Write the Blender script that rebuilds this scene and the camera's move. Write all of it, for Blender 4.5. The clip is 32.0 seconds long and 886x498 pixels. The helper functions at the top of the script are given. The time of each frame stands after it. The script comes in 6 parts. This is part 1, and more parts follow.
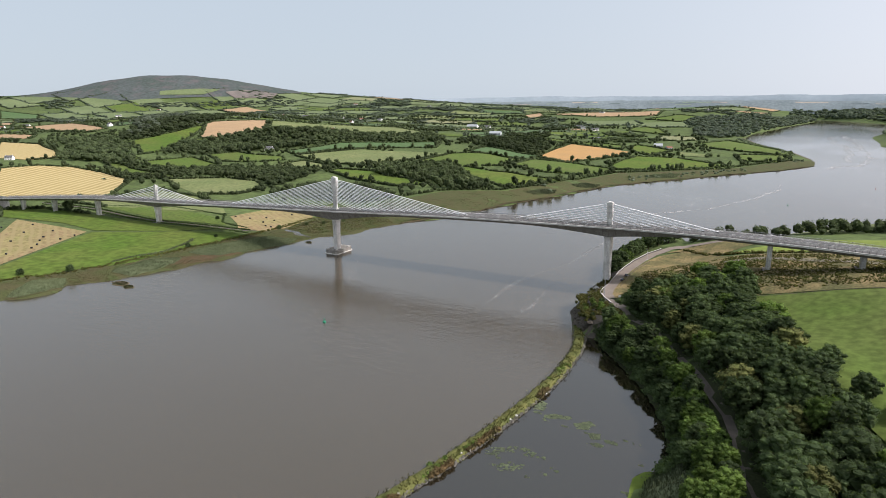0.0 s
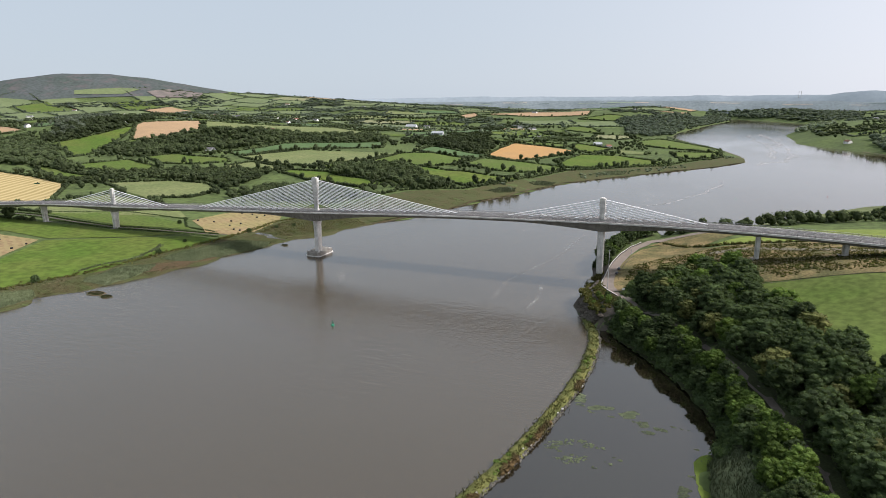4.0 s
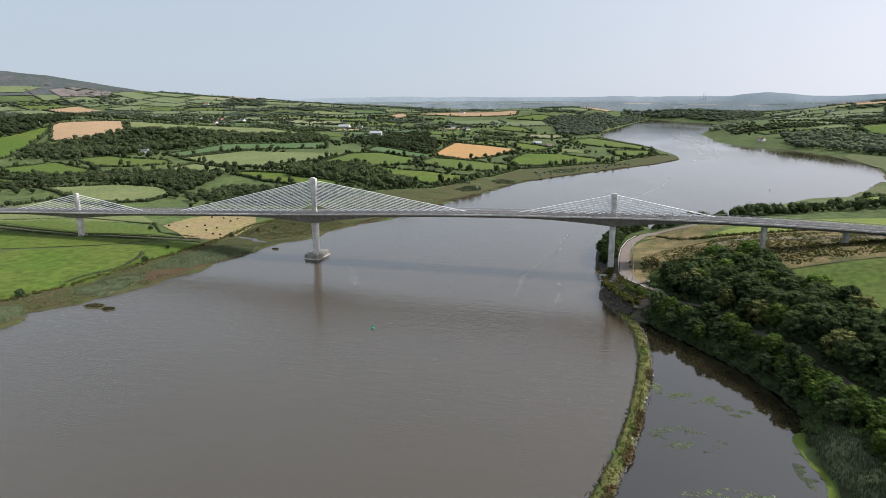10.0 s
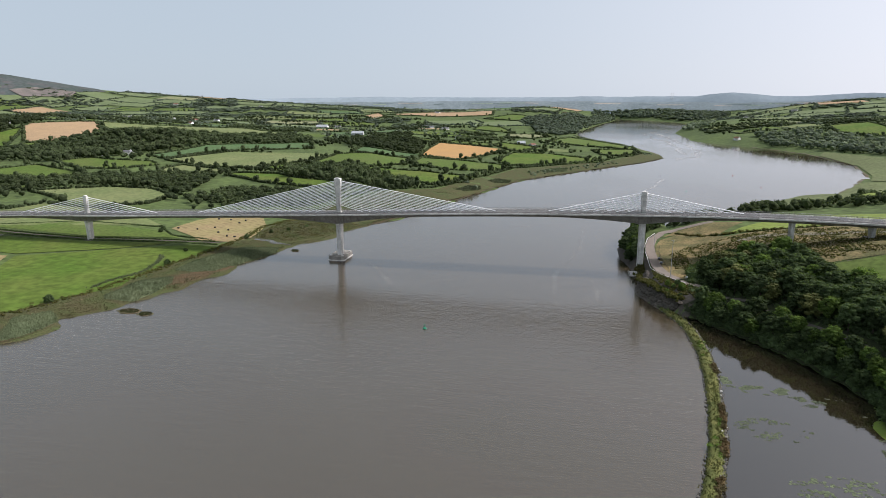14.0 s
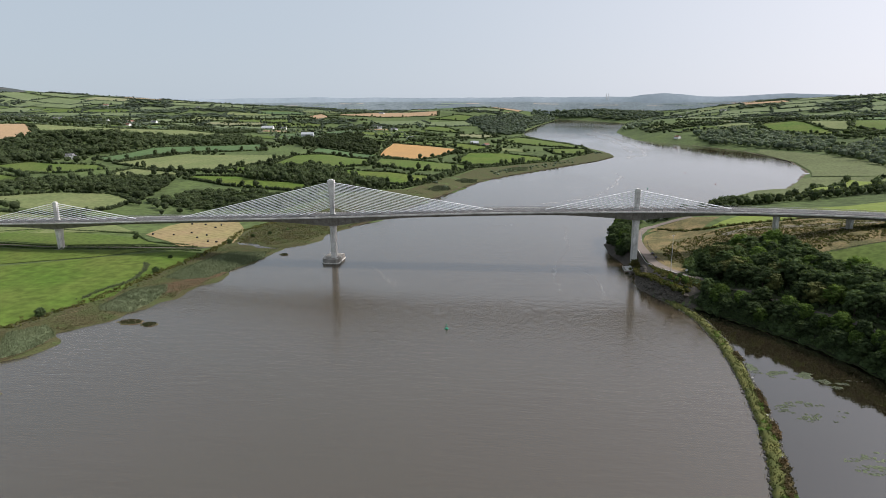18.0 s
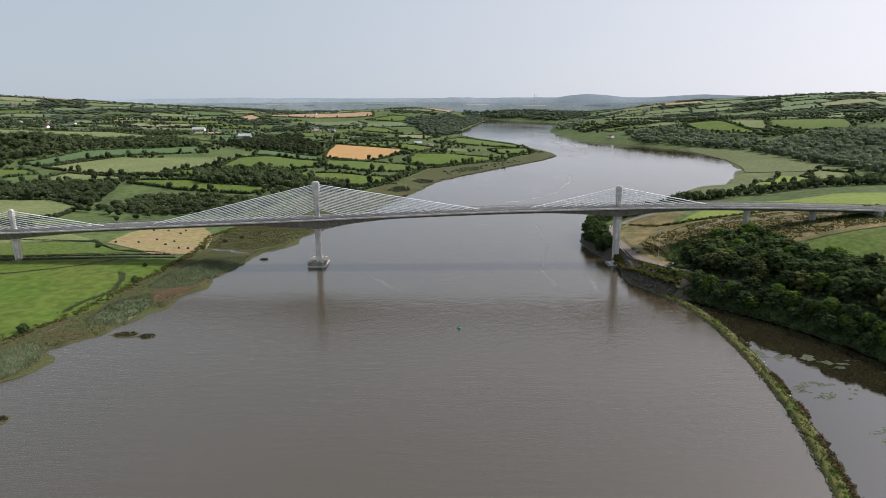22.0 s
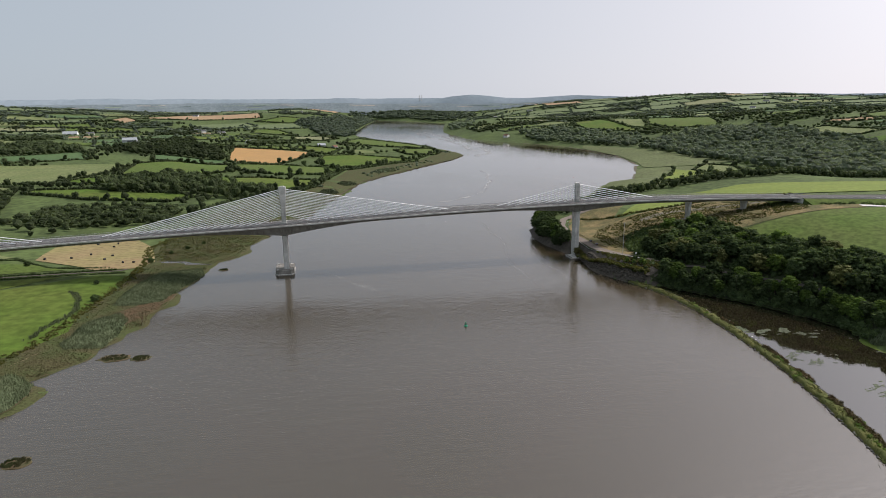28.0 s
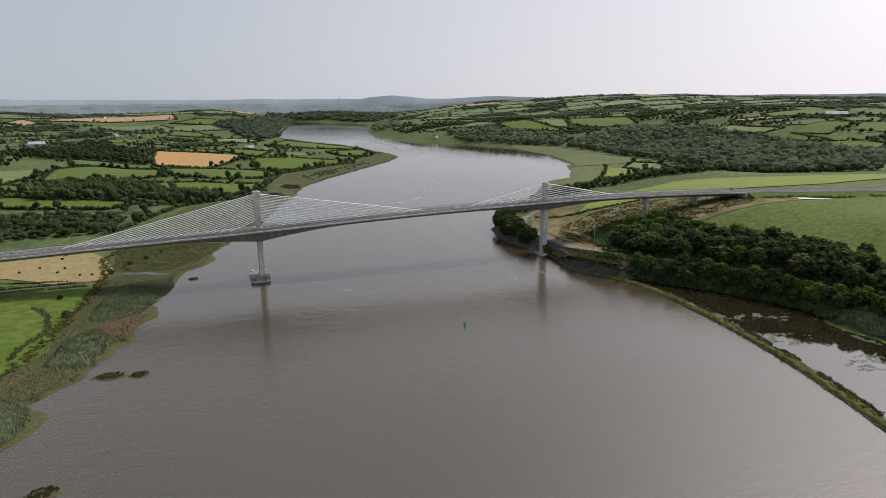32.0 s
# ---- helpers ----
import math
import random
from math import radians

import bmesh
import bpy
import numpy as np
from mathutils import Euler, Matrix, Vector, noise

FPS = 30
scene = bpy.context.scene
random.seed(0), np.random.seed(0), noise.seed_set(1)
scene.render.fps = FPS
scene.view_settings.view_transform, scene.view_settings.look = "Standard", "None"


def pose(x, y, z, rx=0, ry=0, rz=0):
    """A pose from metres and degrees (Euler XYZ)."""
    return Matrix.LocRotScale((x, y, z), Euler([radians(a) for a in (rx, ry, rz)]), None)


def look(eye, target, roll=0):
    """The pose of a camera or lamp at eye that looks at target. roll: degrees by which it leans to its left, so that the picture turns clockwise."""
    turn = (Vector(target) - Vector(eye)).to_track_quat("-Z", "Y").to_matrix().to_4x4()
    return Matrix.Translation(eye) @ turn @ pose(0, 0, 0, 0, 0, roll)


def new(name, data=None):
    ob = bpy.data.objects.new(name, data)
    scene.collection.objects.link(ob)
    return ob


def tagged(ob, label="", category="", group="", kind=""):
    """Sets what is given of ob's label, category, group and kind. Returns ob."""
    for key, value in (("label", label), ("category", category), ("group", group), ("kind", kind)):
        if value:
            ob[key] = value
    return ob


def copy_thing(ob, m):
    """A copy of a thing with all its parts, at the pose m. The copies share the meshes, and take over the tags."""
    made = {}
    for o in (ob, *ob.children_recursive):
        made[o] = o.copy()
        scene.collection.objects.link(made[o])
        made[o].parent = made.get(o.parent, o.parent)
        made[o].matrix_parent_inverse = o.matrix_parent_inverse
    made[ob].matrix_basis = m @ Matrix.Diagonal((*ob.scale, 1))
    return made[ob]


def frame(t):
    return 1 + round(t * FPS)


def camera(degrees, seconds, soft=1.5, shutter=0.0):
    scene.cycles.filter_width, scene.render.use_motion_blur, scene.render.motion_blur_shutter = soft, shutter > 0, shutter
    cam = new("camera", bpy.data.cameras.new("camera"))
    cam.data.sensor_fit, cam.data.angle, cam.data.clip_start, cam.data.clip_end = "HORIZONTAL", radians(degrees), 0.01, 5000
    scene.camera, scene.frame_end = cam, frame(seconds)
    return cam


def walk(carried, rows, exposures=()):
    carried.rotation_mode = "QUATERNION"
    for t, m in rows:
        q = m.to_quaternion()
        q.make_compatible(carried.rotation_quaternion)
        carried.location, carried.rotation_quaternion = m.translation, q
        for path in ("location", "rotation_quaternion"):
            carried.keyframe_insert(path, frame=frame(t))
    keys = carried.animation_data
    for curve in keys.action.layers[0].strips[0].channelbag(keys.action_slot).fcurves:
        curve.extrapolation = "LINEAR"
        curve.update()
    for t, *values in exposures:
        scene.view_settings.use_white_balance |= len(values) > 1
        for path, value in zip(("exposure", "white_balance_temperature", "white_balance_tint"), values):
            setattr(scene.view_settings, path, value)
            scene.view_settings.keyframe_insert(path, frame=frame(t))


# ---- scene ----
cam = camera(70.7, 32.0, soft=0.7)
PATH = [
    (0, (330.89, -411.03, 125.05), (283.70, -325.92, 102.04), -0.49),
    (1, (320.51, -416.14, 124.87), (275.64, -329.78, 101.86), -0.52),
    (2, (310.09, -421.01, 124.64), (267.91, -333.31, 101.60), -0.49),
    (3, (299.55, -425.60, 124.38), (259.99, -336.70, 101.34), -0.45),
    (3.5, (294.28, -427.83, 124.25), (256.01, -338.36, 101.21), -0.44),
    (5.5, (273.01, -435.79, 123.67), (239.54, -344.42, 100.61), -0.40),
    (6, (267.62, -437.51, 123.59), (235.29, -345.73, 100.53), -0.38),
    (7, (256.70, -440.82, 123.46), (226.75, -348.25, 100.38), -0.34),
    (8, (245.83, -444.03, 123.32), (218.10, -350.77, 100.24), -0.30),
    (9, (234.78, -447.07, 123.16), (208.86, -353.29, 100.07), -0.29),
    (10, (223.43, -449.92, 123.04), (198.80, -355.78, 99.96), -0.29),
    (11, (212.13, -452.77, 122.92), (188.77, -358.32, 99.83), -0.30),
    (12, (200.81, -455.54, 122.83), (178.69, -360.79, 99.74), -0.30),
    (13, (189.42, -458.07, 122.80), (168.49, -363.04, 99.72), -0.28),
    (13.5, (183.73, -459.26, 122.78), (163.49, -364.09, 99.70), -0.28),
    (15.5, (161.49, -463.51, 122.71), (144.81, -367.65, 99.63), -0.29),
    (16, (155.96, -464.40, 122.72), (140.74, -368.30, 99.63), -0.29),
    (17, (144.84, -466.02, 122.75), (132.27, -369.53, 99.67), -0.31),
    (18, (133.67, -467.43, 122.77), (123.81, -370.62, 99.72), -0.34),
    (19, (122.37, -468.50, 122.76), (115.50, -371.43, 99.72), -0.31),
    (20, (111.10, -469.34, 122.82), (107.03, -372.12, 99.77), -0.30),
    (21, (99.66, -469.97, 122.91), (98.39, -372.67, 99.85), -0.29),
    (22, (88.29, -470.30, 123.02), (89.82, -373.00, 99.98), -0.31),
    (23, (76.96, -470.45, 123.10), (81.25, -373.24, 100.03), -0.33),
    (24, (65.63, -470.08, 123.22), (72.74, -373.04, 100.15), -0.36),
    (25, (54.38, -469.54, 123.40), (64.26, -372.73, 100.35), -0.35),
    (25.5, (48.78, -469.21, 123.49), (60.16, -372.58, 100.43), -0.35),
    (27.5, (26.91, -467.30, 123.98), (45.12, -371.71, 100.95), -0.43),
    (28, (21.41, -466.51, 124.09), (41.40, -371.28, 101.03), -0.45),
    (29, (10.42, -464.67, 124.36), (34.19, -370.31, 101.30), -0.46),
    (30, (-0.58, -462.60, 124.70), (26.72, -369.21, 101.64), -0.43),
    (31, (-11.67, -460.29, 125.11), (18.80, -367.87, 102.06), -0.42),
    (32, (-22.79, -457.87, 125.54), (9.79, -366.18, 102.47), -0.46),
]
walk(cam, [(t, look(eye, target, roll)) for t, eye, target, roll in PATH],
     exposures=[(0, 0.53, 6400, 19), (6, 0.47, 6370, 19), (12, 0.41, 6230, 18), (18, 0.33, 6320, 18), (25, 0.21, 6350, 18), (32, 0.06, 6470, 19)])

# ---- world, sun, exposure ----
SUN_AZ, SUN_EL = radians(78), radians(42)      # clockwise from +y: down the length of the bridge
world = bpy.data.worlds.new("sky")
scene.world = world
world.use_nodes = True
wn, wl = world.node_tree.nodes, world.node_tree.links
wn.clear()
sky = wn.new("ShaderNodeTexSky")
sky.sky_type = "NISHITA"
sky.sun_disc = False
sky.sun_elevation, sky.sun_rotation = SUN_EL, SUN_AZ
sky.air_density, sky.dust_density, sky.ozone_density = 1.0, 1.2, 1.0
# hazy air: the clear sky's contrast softened under a veil of mist that brightens evenly towards the sun
soft_sky = wn.new("ShaderNodeGamma")
soft_sky.inputs["Gamma"].default_value = 0.6
side = wn.new("ShaderNodeTexCoord")
toward = wn.new("ShaderNodeVectorMath")
toward.operation = "DOT_PRODUCT"
toward.inputs[1].default_value = (math.sin(SUN_AZ), math.cos(SUN_AZ), 0)
lean = wn.new("ShaderNodeMapRange")
lean.inputs["From Min"].default_value, lean.inputs["From Max"].default_value = -0.8, 0.9
veil = wn.new("ShaderNodeMix")
veil.data_type = "RGBA"
veil.inputs["A"].default_value, veil.inputs["B"].default_value = (4.3, 5.2, 5.6, 1), (9.5, 9.6, 9.7, 1)
mix = wn.new("ShaderNodeMix")
mix.data_type = "RGBA"
mix.inputs["Factor"].default_value = 0.78
back = wn.new("ShaderNodeBackground")
back.inputs["Strength"].default_value = 0.1
out = wn.new("ShaderNodeOutputWorld")
wl.new(side.outputs["Generated"], toward.inputs[0])
wl.new(toward.outputs["Value"], lean.inputs["Value"])
curve = wn.new("ShaderNodeMath")
curve.operation = "POWER"
curve.inputs[1].default_value = 2.8
wl.new(lean.outputs["Result"], curve.inputs[0])
wl.new(curve.outputs[0], veil.inputs["Factor"])
wl.new(sky.outputs[0], soft_sky.inputs["Color"])
wl.new(soft_sky.outputs[0], mix.inputs["A"])
wl.new(veil.outputs["Result"], mix.inputs["B"])
# the bright hazy ring about the sun
round_sun = wn.new("ShaderNodeVectorMath")
round_sun.operation = "DOT_PRODUCT"
round_sun.inputs[1].default_value = (math.sin(SUN_AZ) * math.cos(SUN_EL), math.cos(SUN_AZ) * math.cos(SUN_EL), math.sin(SUN_EL))
front = wn.new("ShaderNodeMath")
front.operation = "MAXIMUM"
front.inputs[1].default_value = 0.0
ring = wn.new("ShaderNodeMath")
ring.operation = "POWER"
ring.inputs[1].default_value = 11.0
glow = wn.new("ShaderNodeVectorMath")
glow.operation = "SCALE"
glow.inputs[0].default_value = (26, 25.5, 24.5)
both = wn.new("ShaderNodeVectorMath")
both.operation = "ADD"
wl.new(side.outputs["Generated"], round_sun.inputs[0])
wl.new(round_sun.outputs["Value"], front.inputs[0])
wl.new(front.outputs[0], ring.inputs[0])
wl.new(ring.outputs[0], glow.inputs["Scale"])
wl.new(mix.outputs["Result"], both.inputs[0])
wl.new(glow.outputs[0], both.inputs[1])
wl.new(both.outputs[0], back.inputs["Color"])
wl.new(back.outputs[0], out.inputs["Surface"])
sun_lamp = bpy.data.lights.new("sun", "SUN")
sun_lamp.energy, sun_lamp.angle, sun_lamp.color = 3.3, radians(4.0), (1.0, 0.965, 0.91)
sun = new("sun", sun_lamp)
sun.matrix_world = look((0, 0, 0), (-math.sin(SUN_AZ) * math.cos(SUN_EL), -math.cos(SUN_AZ) * math.cos(SUN_EL), -math.sin(SUN_EL)))


# ---- materials ----
def material(name, col, col2=None, rough=0.8, scale=1.0, metal=0.0, bump=0.0, bscale=None, fine=0.35, stain=None, spec=0.1, rnd=0.0, leaf=0.0):
    """A surface with variation at two scales (broad patches and fine grain) in world metres."""
    m = bpy.data.materials.new(name)
    m.use_nodes = True
    n, l = m.node_tree.nodes, m.node_tree.links
    b = n["Principled BSDF"]
    b.inputs["Roughness"].default_value, b.inputs["Metallic"].default_value = rough, metal
    b.inputs["Specular IOR Level"].default_value = spec
    geo = n.new("ShaderNodeNewGeometry")
    col2 = col2 or tuple(c * 0.75 for c in col)
    big = n.new("ShaderNodeTexNoise")
    big.inputs["Scale"].default_value, big.inputs["Detail"].default_value = scale, 4
    small = n.new("ShaderNodeTexNoise")
    small.inputs["Scale"].default_value, small.inputs["Detail"].default_value = scale * 11, 6
    for q in (big, small):
        l.new(geo.outputs["Position"], q.inputs["Vector"])
    ramp = n.new("ShaderNodeMapRange")
    ramp.inputs["From Min"].default_value, ramp.inputs["From Max"].default_value = 0.35, 0.65
    l.new(big.outputs["Fac"], ramp.inputs["Value"])
    mx = n.new("ShaderNodeMix")
    mx.data_type = "RGBA"
    mx.inputs["A"].default_value, mx.inputs["B"].default_value = (*col, 1), (*col2, 1)
    l.new(ramp.outputs["Result"], mx.inputs["Factor"])
    last = mx.outputs["Result"]
    hs = n.new("ShaderNodeHueSaturation")
    mr = n.new("ShaderNodeMapRange")
    mr.inputs["From Min"].default_value, mr.inputs["From Max"].default_value = 0.3, 0.7
    mr.inputs["To Min"].default_value, mr.inputs["To Max"].default_value = 1 - fine, 1 + fine
    l.new(small.outputs["Fac"], mr.inputs["Value"])
    val = mr.outputs["Result"]
    if rnd:
        info = n.new("ShaderNodeObjectInfo")
        isl = n.new("ShaderNodeNewGeometry")
        for src in (info.outputs["Random"], isl.outputs["Random Per Island"]):
            k = n.new("ShaderNodeMapRange")
            k.inputs["To Min"].default_value, k.inputs["To Max"].default_value = 1 - rnd, 1 + rnd
            l.new(src, k.inputs["Value"])
            mul = n.new("ShaderNodeMath")
            mul.operation = "MULTIPLY"
            l.new(val, mul.inputs[0])
            l.new(k.outputs["Result"], mul.inputs[1])
            val = mul.outputs[0]
    l.new(val, hs.inputs["Value"])
    l.new(last, hs.inputs["Color"])
    last = hs.outputs["Color"]
    if stain:
        st = n.new("ShaderNodeTexNoise")
        st.inputs["Scale"].default_value, st.inputs["Detail"].default_value = scale * 3.1, 5
        mp = n.new("ShaderNodeMapping")
        mp.inputs["Scale"].default_value = (1, 1, 0.12)
        l.new(geo.outputs["Position"], mp.inputs["Vector"])
        l.new(mp.outputs[0], st.inputs["Vector"])
        sr = n.new("ShaderNodeMapRange")
        sr.inputs["From Min"].default_value, sr.inputs["From Max"].default_value = 0.52, 0.72
        sr.inputs["To Max"].default_value = 0.7
        l.new(st.outputs["Fac"], sr.inputs["Value"])
        sm = n.new("ShaderNodeMix")
        sm.data_type = "RGBA"
        sm.inputs["B"].default_value = (*stain, 1)
        l.new(sr.outputs["Result"], sm.inputs["Factor"])
        l.new(last, sm.inputs["A"])
        last = sm.outputs["Result"]
    l.new(last, b.inputs["Base Color"])
    if leaf:
        # thin leaves let some of the sun through
        tl = n.new("ShaderNodeBsdfTranslucent")
        bright = n.new("ShaderNodeMix")
        bright.data_type, bright.blend_type = "RGBA", "MULTIPLY"
        bright.inputs["Factor"].default_value, bright.inputs["B"].default_value = 1.0, (1.9, 2.0, 1.0, 1)
        l.new(last, bright.inputs["A"])
        l.new(bright.outputs["Result"], tl.inputs["Color"])
        ms = n.new("ShaderNodeMixShader")
        ms.inputs["Fac"].default_value = leaf
        l.new(b.outputs[0], ms.inputs[1])
        l.new(tl.outputs[0], ms.inputs[2])
        l.new(ms.outputs[0], n["Material Output"].inputs["Surface"])
    if bump:
        bt = n.new("ShaderNodeTexNoise")
        bt.inputs["Scale"].default_value, bt.inputs["Detail"].default_value = bscale or scale * 8, 4
        l.new(geo.outputs["Position"], bt.inputs["Vector"])
        bp = n.new("ShaderNodeBump")
        bp.inputs["Strength"].default_value, bp.inputs["Distance"].default_value = min(1, bump), bump
        l.new(bt.outputs["Fac"], bp.inputs["Height"])
        l.new(bp.outputs[0], b.inputs["Normal"])
    return m


M = {}
M["land"] = material("rough pasture", (0.080, 0.110, 0.036), (0.058, 0.080, 0.030), 0.95, 0.012, bump=0.4, bscale=0.6)
M["bright"] = material("lush meadow grass", (0.062, 0.108, 0.015), (0.090, 0.114, 0.024), 0.95, 0.014, fine=0.3, bump=0.2, bscale=1.5)
M["grass"] = material("grazed grass", (0.070, 0.109, 0.021), (0.084, 0.109, 0.028), 0.95, 0.025, fine=0.28, bump=0.2, bscale=1.5)
M["lime"] = material("yellow-green silage meadow", (0.150, 0.185, 0.040), (0.130, 0.170, 0.036), 0.95, 0.02, fine=0.2)
M["pasture"] = material("pale dry pasture", (0.142, 0.160, 0.066), (0.115, 0.142, 0.054), 0.95, 0.02, fine=0.26)
M["dark_grass"] = material("dark grass", (0.062, 0.108, 0.042), (0.074, 0.116, 0.046), 0.95, 0.02, fine=0.25)
M["stubble"] = material("mown straw stubble", (0.34, 0.265, 0.125), (0.29, 0.235, 0.11), 0.95, 0.05, fine=0.12)
M["tan"] = material("harvested earth field", (0.31, 0.215, 0.12), (0.27, 0.19, 0.11), 0.95, 0.04, fine=0.15)
M["orange"] = material("ripe cereal field", (0.36, 0.215, 0.085), (0.32, 0.20, 0.085), 0.95, 0.03, fine=0.12)
M["scrub"] = material("dry yellow rough grass", (0.190, 0.145, 0.068), (0.088, 0.086, 0.036), 0.95, 0.075, fine=0.45, bump=0.4, bscale=1.2)
M["marsh"] = material("olive salt marsh", (0.054, 0.066, 0.024), (0.066, 0.060, 0.028), 0.95, 0.09, fine=0.35, bump=0.5, bscale=0.8)
M["green_marsh"] = material("green salt marsh", (0.105, 0.125, 0.052), (0.090, 0.105, 0.045), 0.95, 0.02, fine=0.3)
M["mud"] = material("wet brown mud", (0.085, 0.055, 0.032), (0.060, 0.062, 0.028), 0.6, 0.25, fine=0.3)
M["reed"] = material("grey-green reeds", (0.112, 0.132, 0.070), (0.082, 0.102, 0.052), 0.9, 0.06, fine=0.25, rnd=0.3)
M["heath"] = material("dark heather hill", (0.070, 0.080, 0.078), (0.052, 0.067, 0.058), 0.95, 0.006, fine=0.25, stain=(0.105, 0.088, 0.088))
M["wall_grass"] = material("wall grass", (0.150, 0.148, 0.048), (0.084, 0.098, 0.030), 0.95, 0.22, fine=0.45, rnd=0.25, bump=0.3)
# undergrowth colour darkened to carry the shade under the canopy
M["wood_floor"] = material("shade-darkened undergrowth", (0.034, 0.042, 0.018), (0.028, 0.032, 0.016), 0.95, 0.15, fine=0.3)
M["concrete"] = material("pale concrete", (0.54, 0.53, 0.50), (0.40, 0.39, 0.36), 0.85, 0.16, fine=0.16, stain=(0.20, 0.19, 0.165))
M["concrete_lift"] = material("board-marked concrete", (0.56, 0.55, 0.52), (0.40, 0.39, 0.36), 0.85, 0.2, fine=0.18, stain=(0.20, 0.19, 0.17), rnd=0.15)
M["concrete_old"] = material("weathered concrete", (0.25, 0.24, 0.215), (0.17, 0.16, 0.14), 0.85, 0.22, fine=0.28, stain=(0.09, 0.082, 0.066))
M["asphalt"] = material("road asphalt", (0.110, 0.105, 0.100), (0.086, 0.082, 0.078), 0.9, 0.15, fine=0.18)
M["lane"] = material("pale country lane", (0.20, 0.168, 0.14), (0.165, 0.14, 0.118), 0.9, 0.2, fine=0.12)
M["dark_gravel"] = material("dark leaf-strewn gravel", (0.105, 0.09, 0.078), (0.08, 0.07, 0.058), 0.95, 0.3, fine=0.2)
M["gravel"] = material("grey gravel", (0.185, 0.165, 0.125), (0.125, 0.115, 0.075), 0.95, 0.12, fine=0.35)
M["cable"] = material("white cable sheath", (0.92, 0.92, 0.91), (0.88, 0.88, 0.87), 0.35, 0.3, fine=0.04)
M["steel"] = material("galvanised steel", (0.45, 0.45, 0.44), (0.36, 0.36, 0.35), 0.5, 0.5, metal=0.4, fine=0.1)
M["dark_steel"] = material("weathered parapet steel", (0.20, 0.195, 0.19), (0.15, 0.145, 0.14), 0.6, 0.5, metal=0.3, fine=0.15)
M["paint"] = material("white road paint", (0.75, 0.75, 0.73), None, 0.7, 1.0, fine=0.1)
M["leaf"] = material("broadleaf foliage", (0.062, 0.088, 0.037), (0.044, 0.063, 0.029), 0.9, 0.05, fine=0.35, rnd=0.3, spec=0.08, leaf=0.4)
M["leaf_light"] = material("light green foliage", (0.100, 0.148, 0.036), (0.074, 0.116, 0.030), 0.9, 0.09, fine=0.35, rnd=0.3, spec=0.08, leaf=0.4)
M["leaf_far"] = material("woodland foliage", (0.060, 0.077, 0.036), (0.040, 0.054, 0.026), 0.9, 0.03, fine=0.35, rnd=0.3, spec=0.08, leaf=0.4)
# distant foliage: haze painted in as a paler, bluer base colour
M["leaf_hazy"] = material("far foliage blued by haze", (0.086, 0.106, 0.078), (0.062, 0.080, 0.060), 0.9, 0.03, fine=0.3, rnd=0.25, spec=0.08, leaf=0.4)
M["leaf_mid"] = material("hillside foliage paled by haze", (0.118, 0.142, 0.100), (0.092, 0.114, 0.080), 0.9, 0.012, fine=0.35, rnd=0.3, spec=0.08, leaf=0.4)
M["gorse"] = material("olive gorse", (0.058, 0.066, 0.022), (0.080, 0.072, 0.028), 0.9, 0.1, fine=0.35, rnd=0.3, spec=0.08, leaf=0.4)
M["marsh_rust"] = material("rust brown marsh plants", (0.092, 0.060, 0.034), (0.066, 0.054, 0.030), 0.95, 0.2, fine=0.3, rnd=0.3)
M["sand"] = material("pale trodden sand", (0.34, 0.26, 0.17), (0.27, 0.21, 0.14), 0.95, 0.3, fine=0.2)
M["quarry"] = material("quarried hillside", (0.165, 0.140, 0.125), (0.115, 0.105, 0.092), 0.95, 0.02, fine=0.25)
# distance haze is mixed into these two field colours
M["far_grass"] = material("far grass muted by haze", (0.125, 0.155, 0.072), (0.105, 0.135, 0.062), 0.95, 0.01, fine=0.15)
M["far_hay"] = material("far hay muted by haze", (0.185, 0.19, 0.10), (0.16, 0.17, 0.085), 0.95, 0.01, fine=0.15)
M["leaf_rust"] = material("yellowing foliage", (0.084, 0.086, 0.026), (0.064, 0.076, 0.022), 0.8, 0.2, fine=0.3, rnd=0.25)
M["bramble"] = material("rusty bramble", (0.088, 0.058, 0.026), (0.060, 0.052, 0.022), 0.9, 0.3, fine=0.35, rnd=0.3)
M["bark"] = material("bark", (0.10, 0.08, 0.06), None, 0.95, 1.0)
M["rock"] = material("grey river stone", (0.17, 0.16, 0.14), (0.09, 0.085, 0.075), 0.9, 0.4, fine=0.25, rnd=0.35, bump=0.1)
M["cliff"] = material("dark rock cliff", (0.10, 0.085, 0.07), (0.06, 0.055, 0.045), 0.95, 0.3, fine=0.4, bump=0.5, bscale=0.8)
M["white_rock"] = material("bleached stone", (0.62, 0.60, 0.56), None, 0.9, 0.8, fine=0.15)
M["bale"] = material("black silage wrap", (0.014, 0.014, 0.016), (0.02, 0.02, 0.022), 0.35, 1.0, fine=0.2)
M["straw"] = material("pale cut straw", (0.52, 0.42, 0.22), (0.46, 0.37, 0.19), 0.95, 0.3, fine=0.15)
M["green_paint"] = material("green buoy paint", (0.010, 0.24, 0.13), None, 0.5, 1.0, fine=0.1)
M["red_paint"] = material("red paint", (0.30, 0.05, 0.03), None, 0.5, 1.0, fine=0.1)
M["white_wall"] = material("white render", (0.76, 0.75, 0.71), (0.68, 0.67, 0.63), 0.85, 0.4, fine=0.06)
M["slate"] = material("grey slate roof", (0.13, 0.13, 0.135), (0.10, 0.10, 0.105), 0.7, 0.5, fine=0.15)
M["barn"] = material("corrugated barn sheet", (0.36, 0.38, 0.39), (0.30, 0.32, 0.33), 0.6, 0.3, fine=0.1)
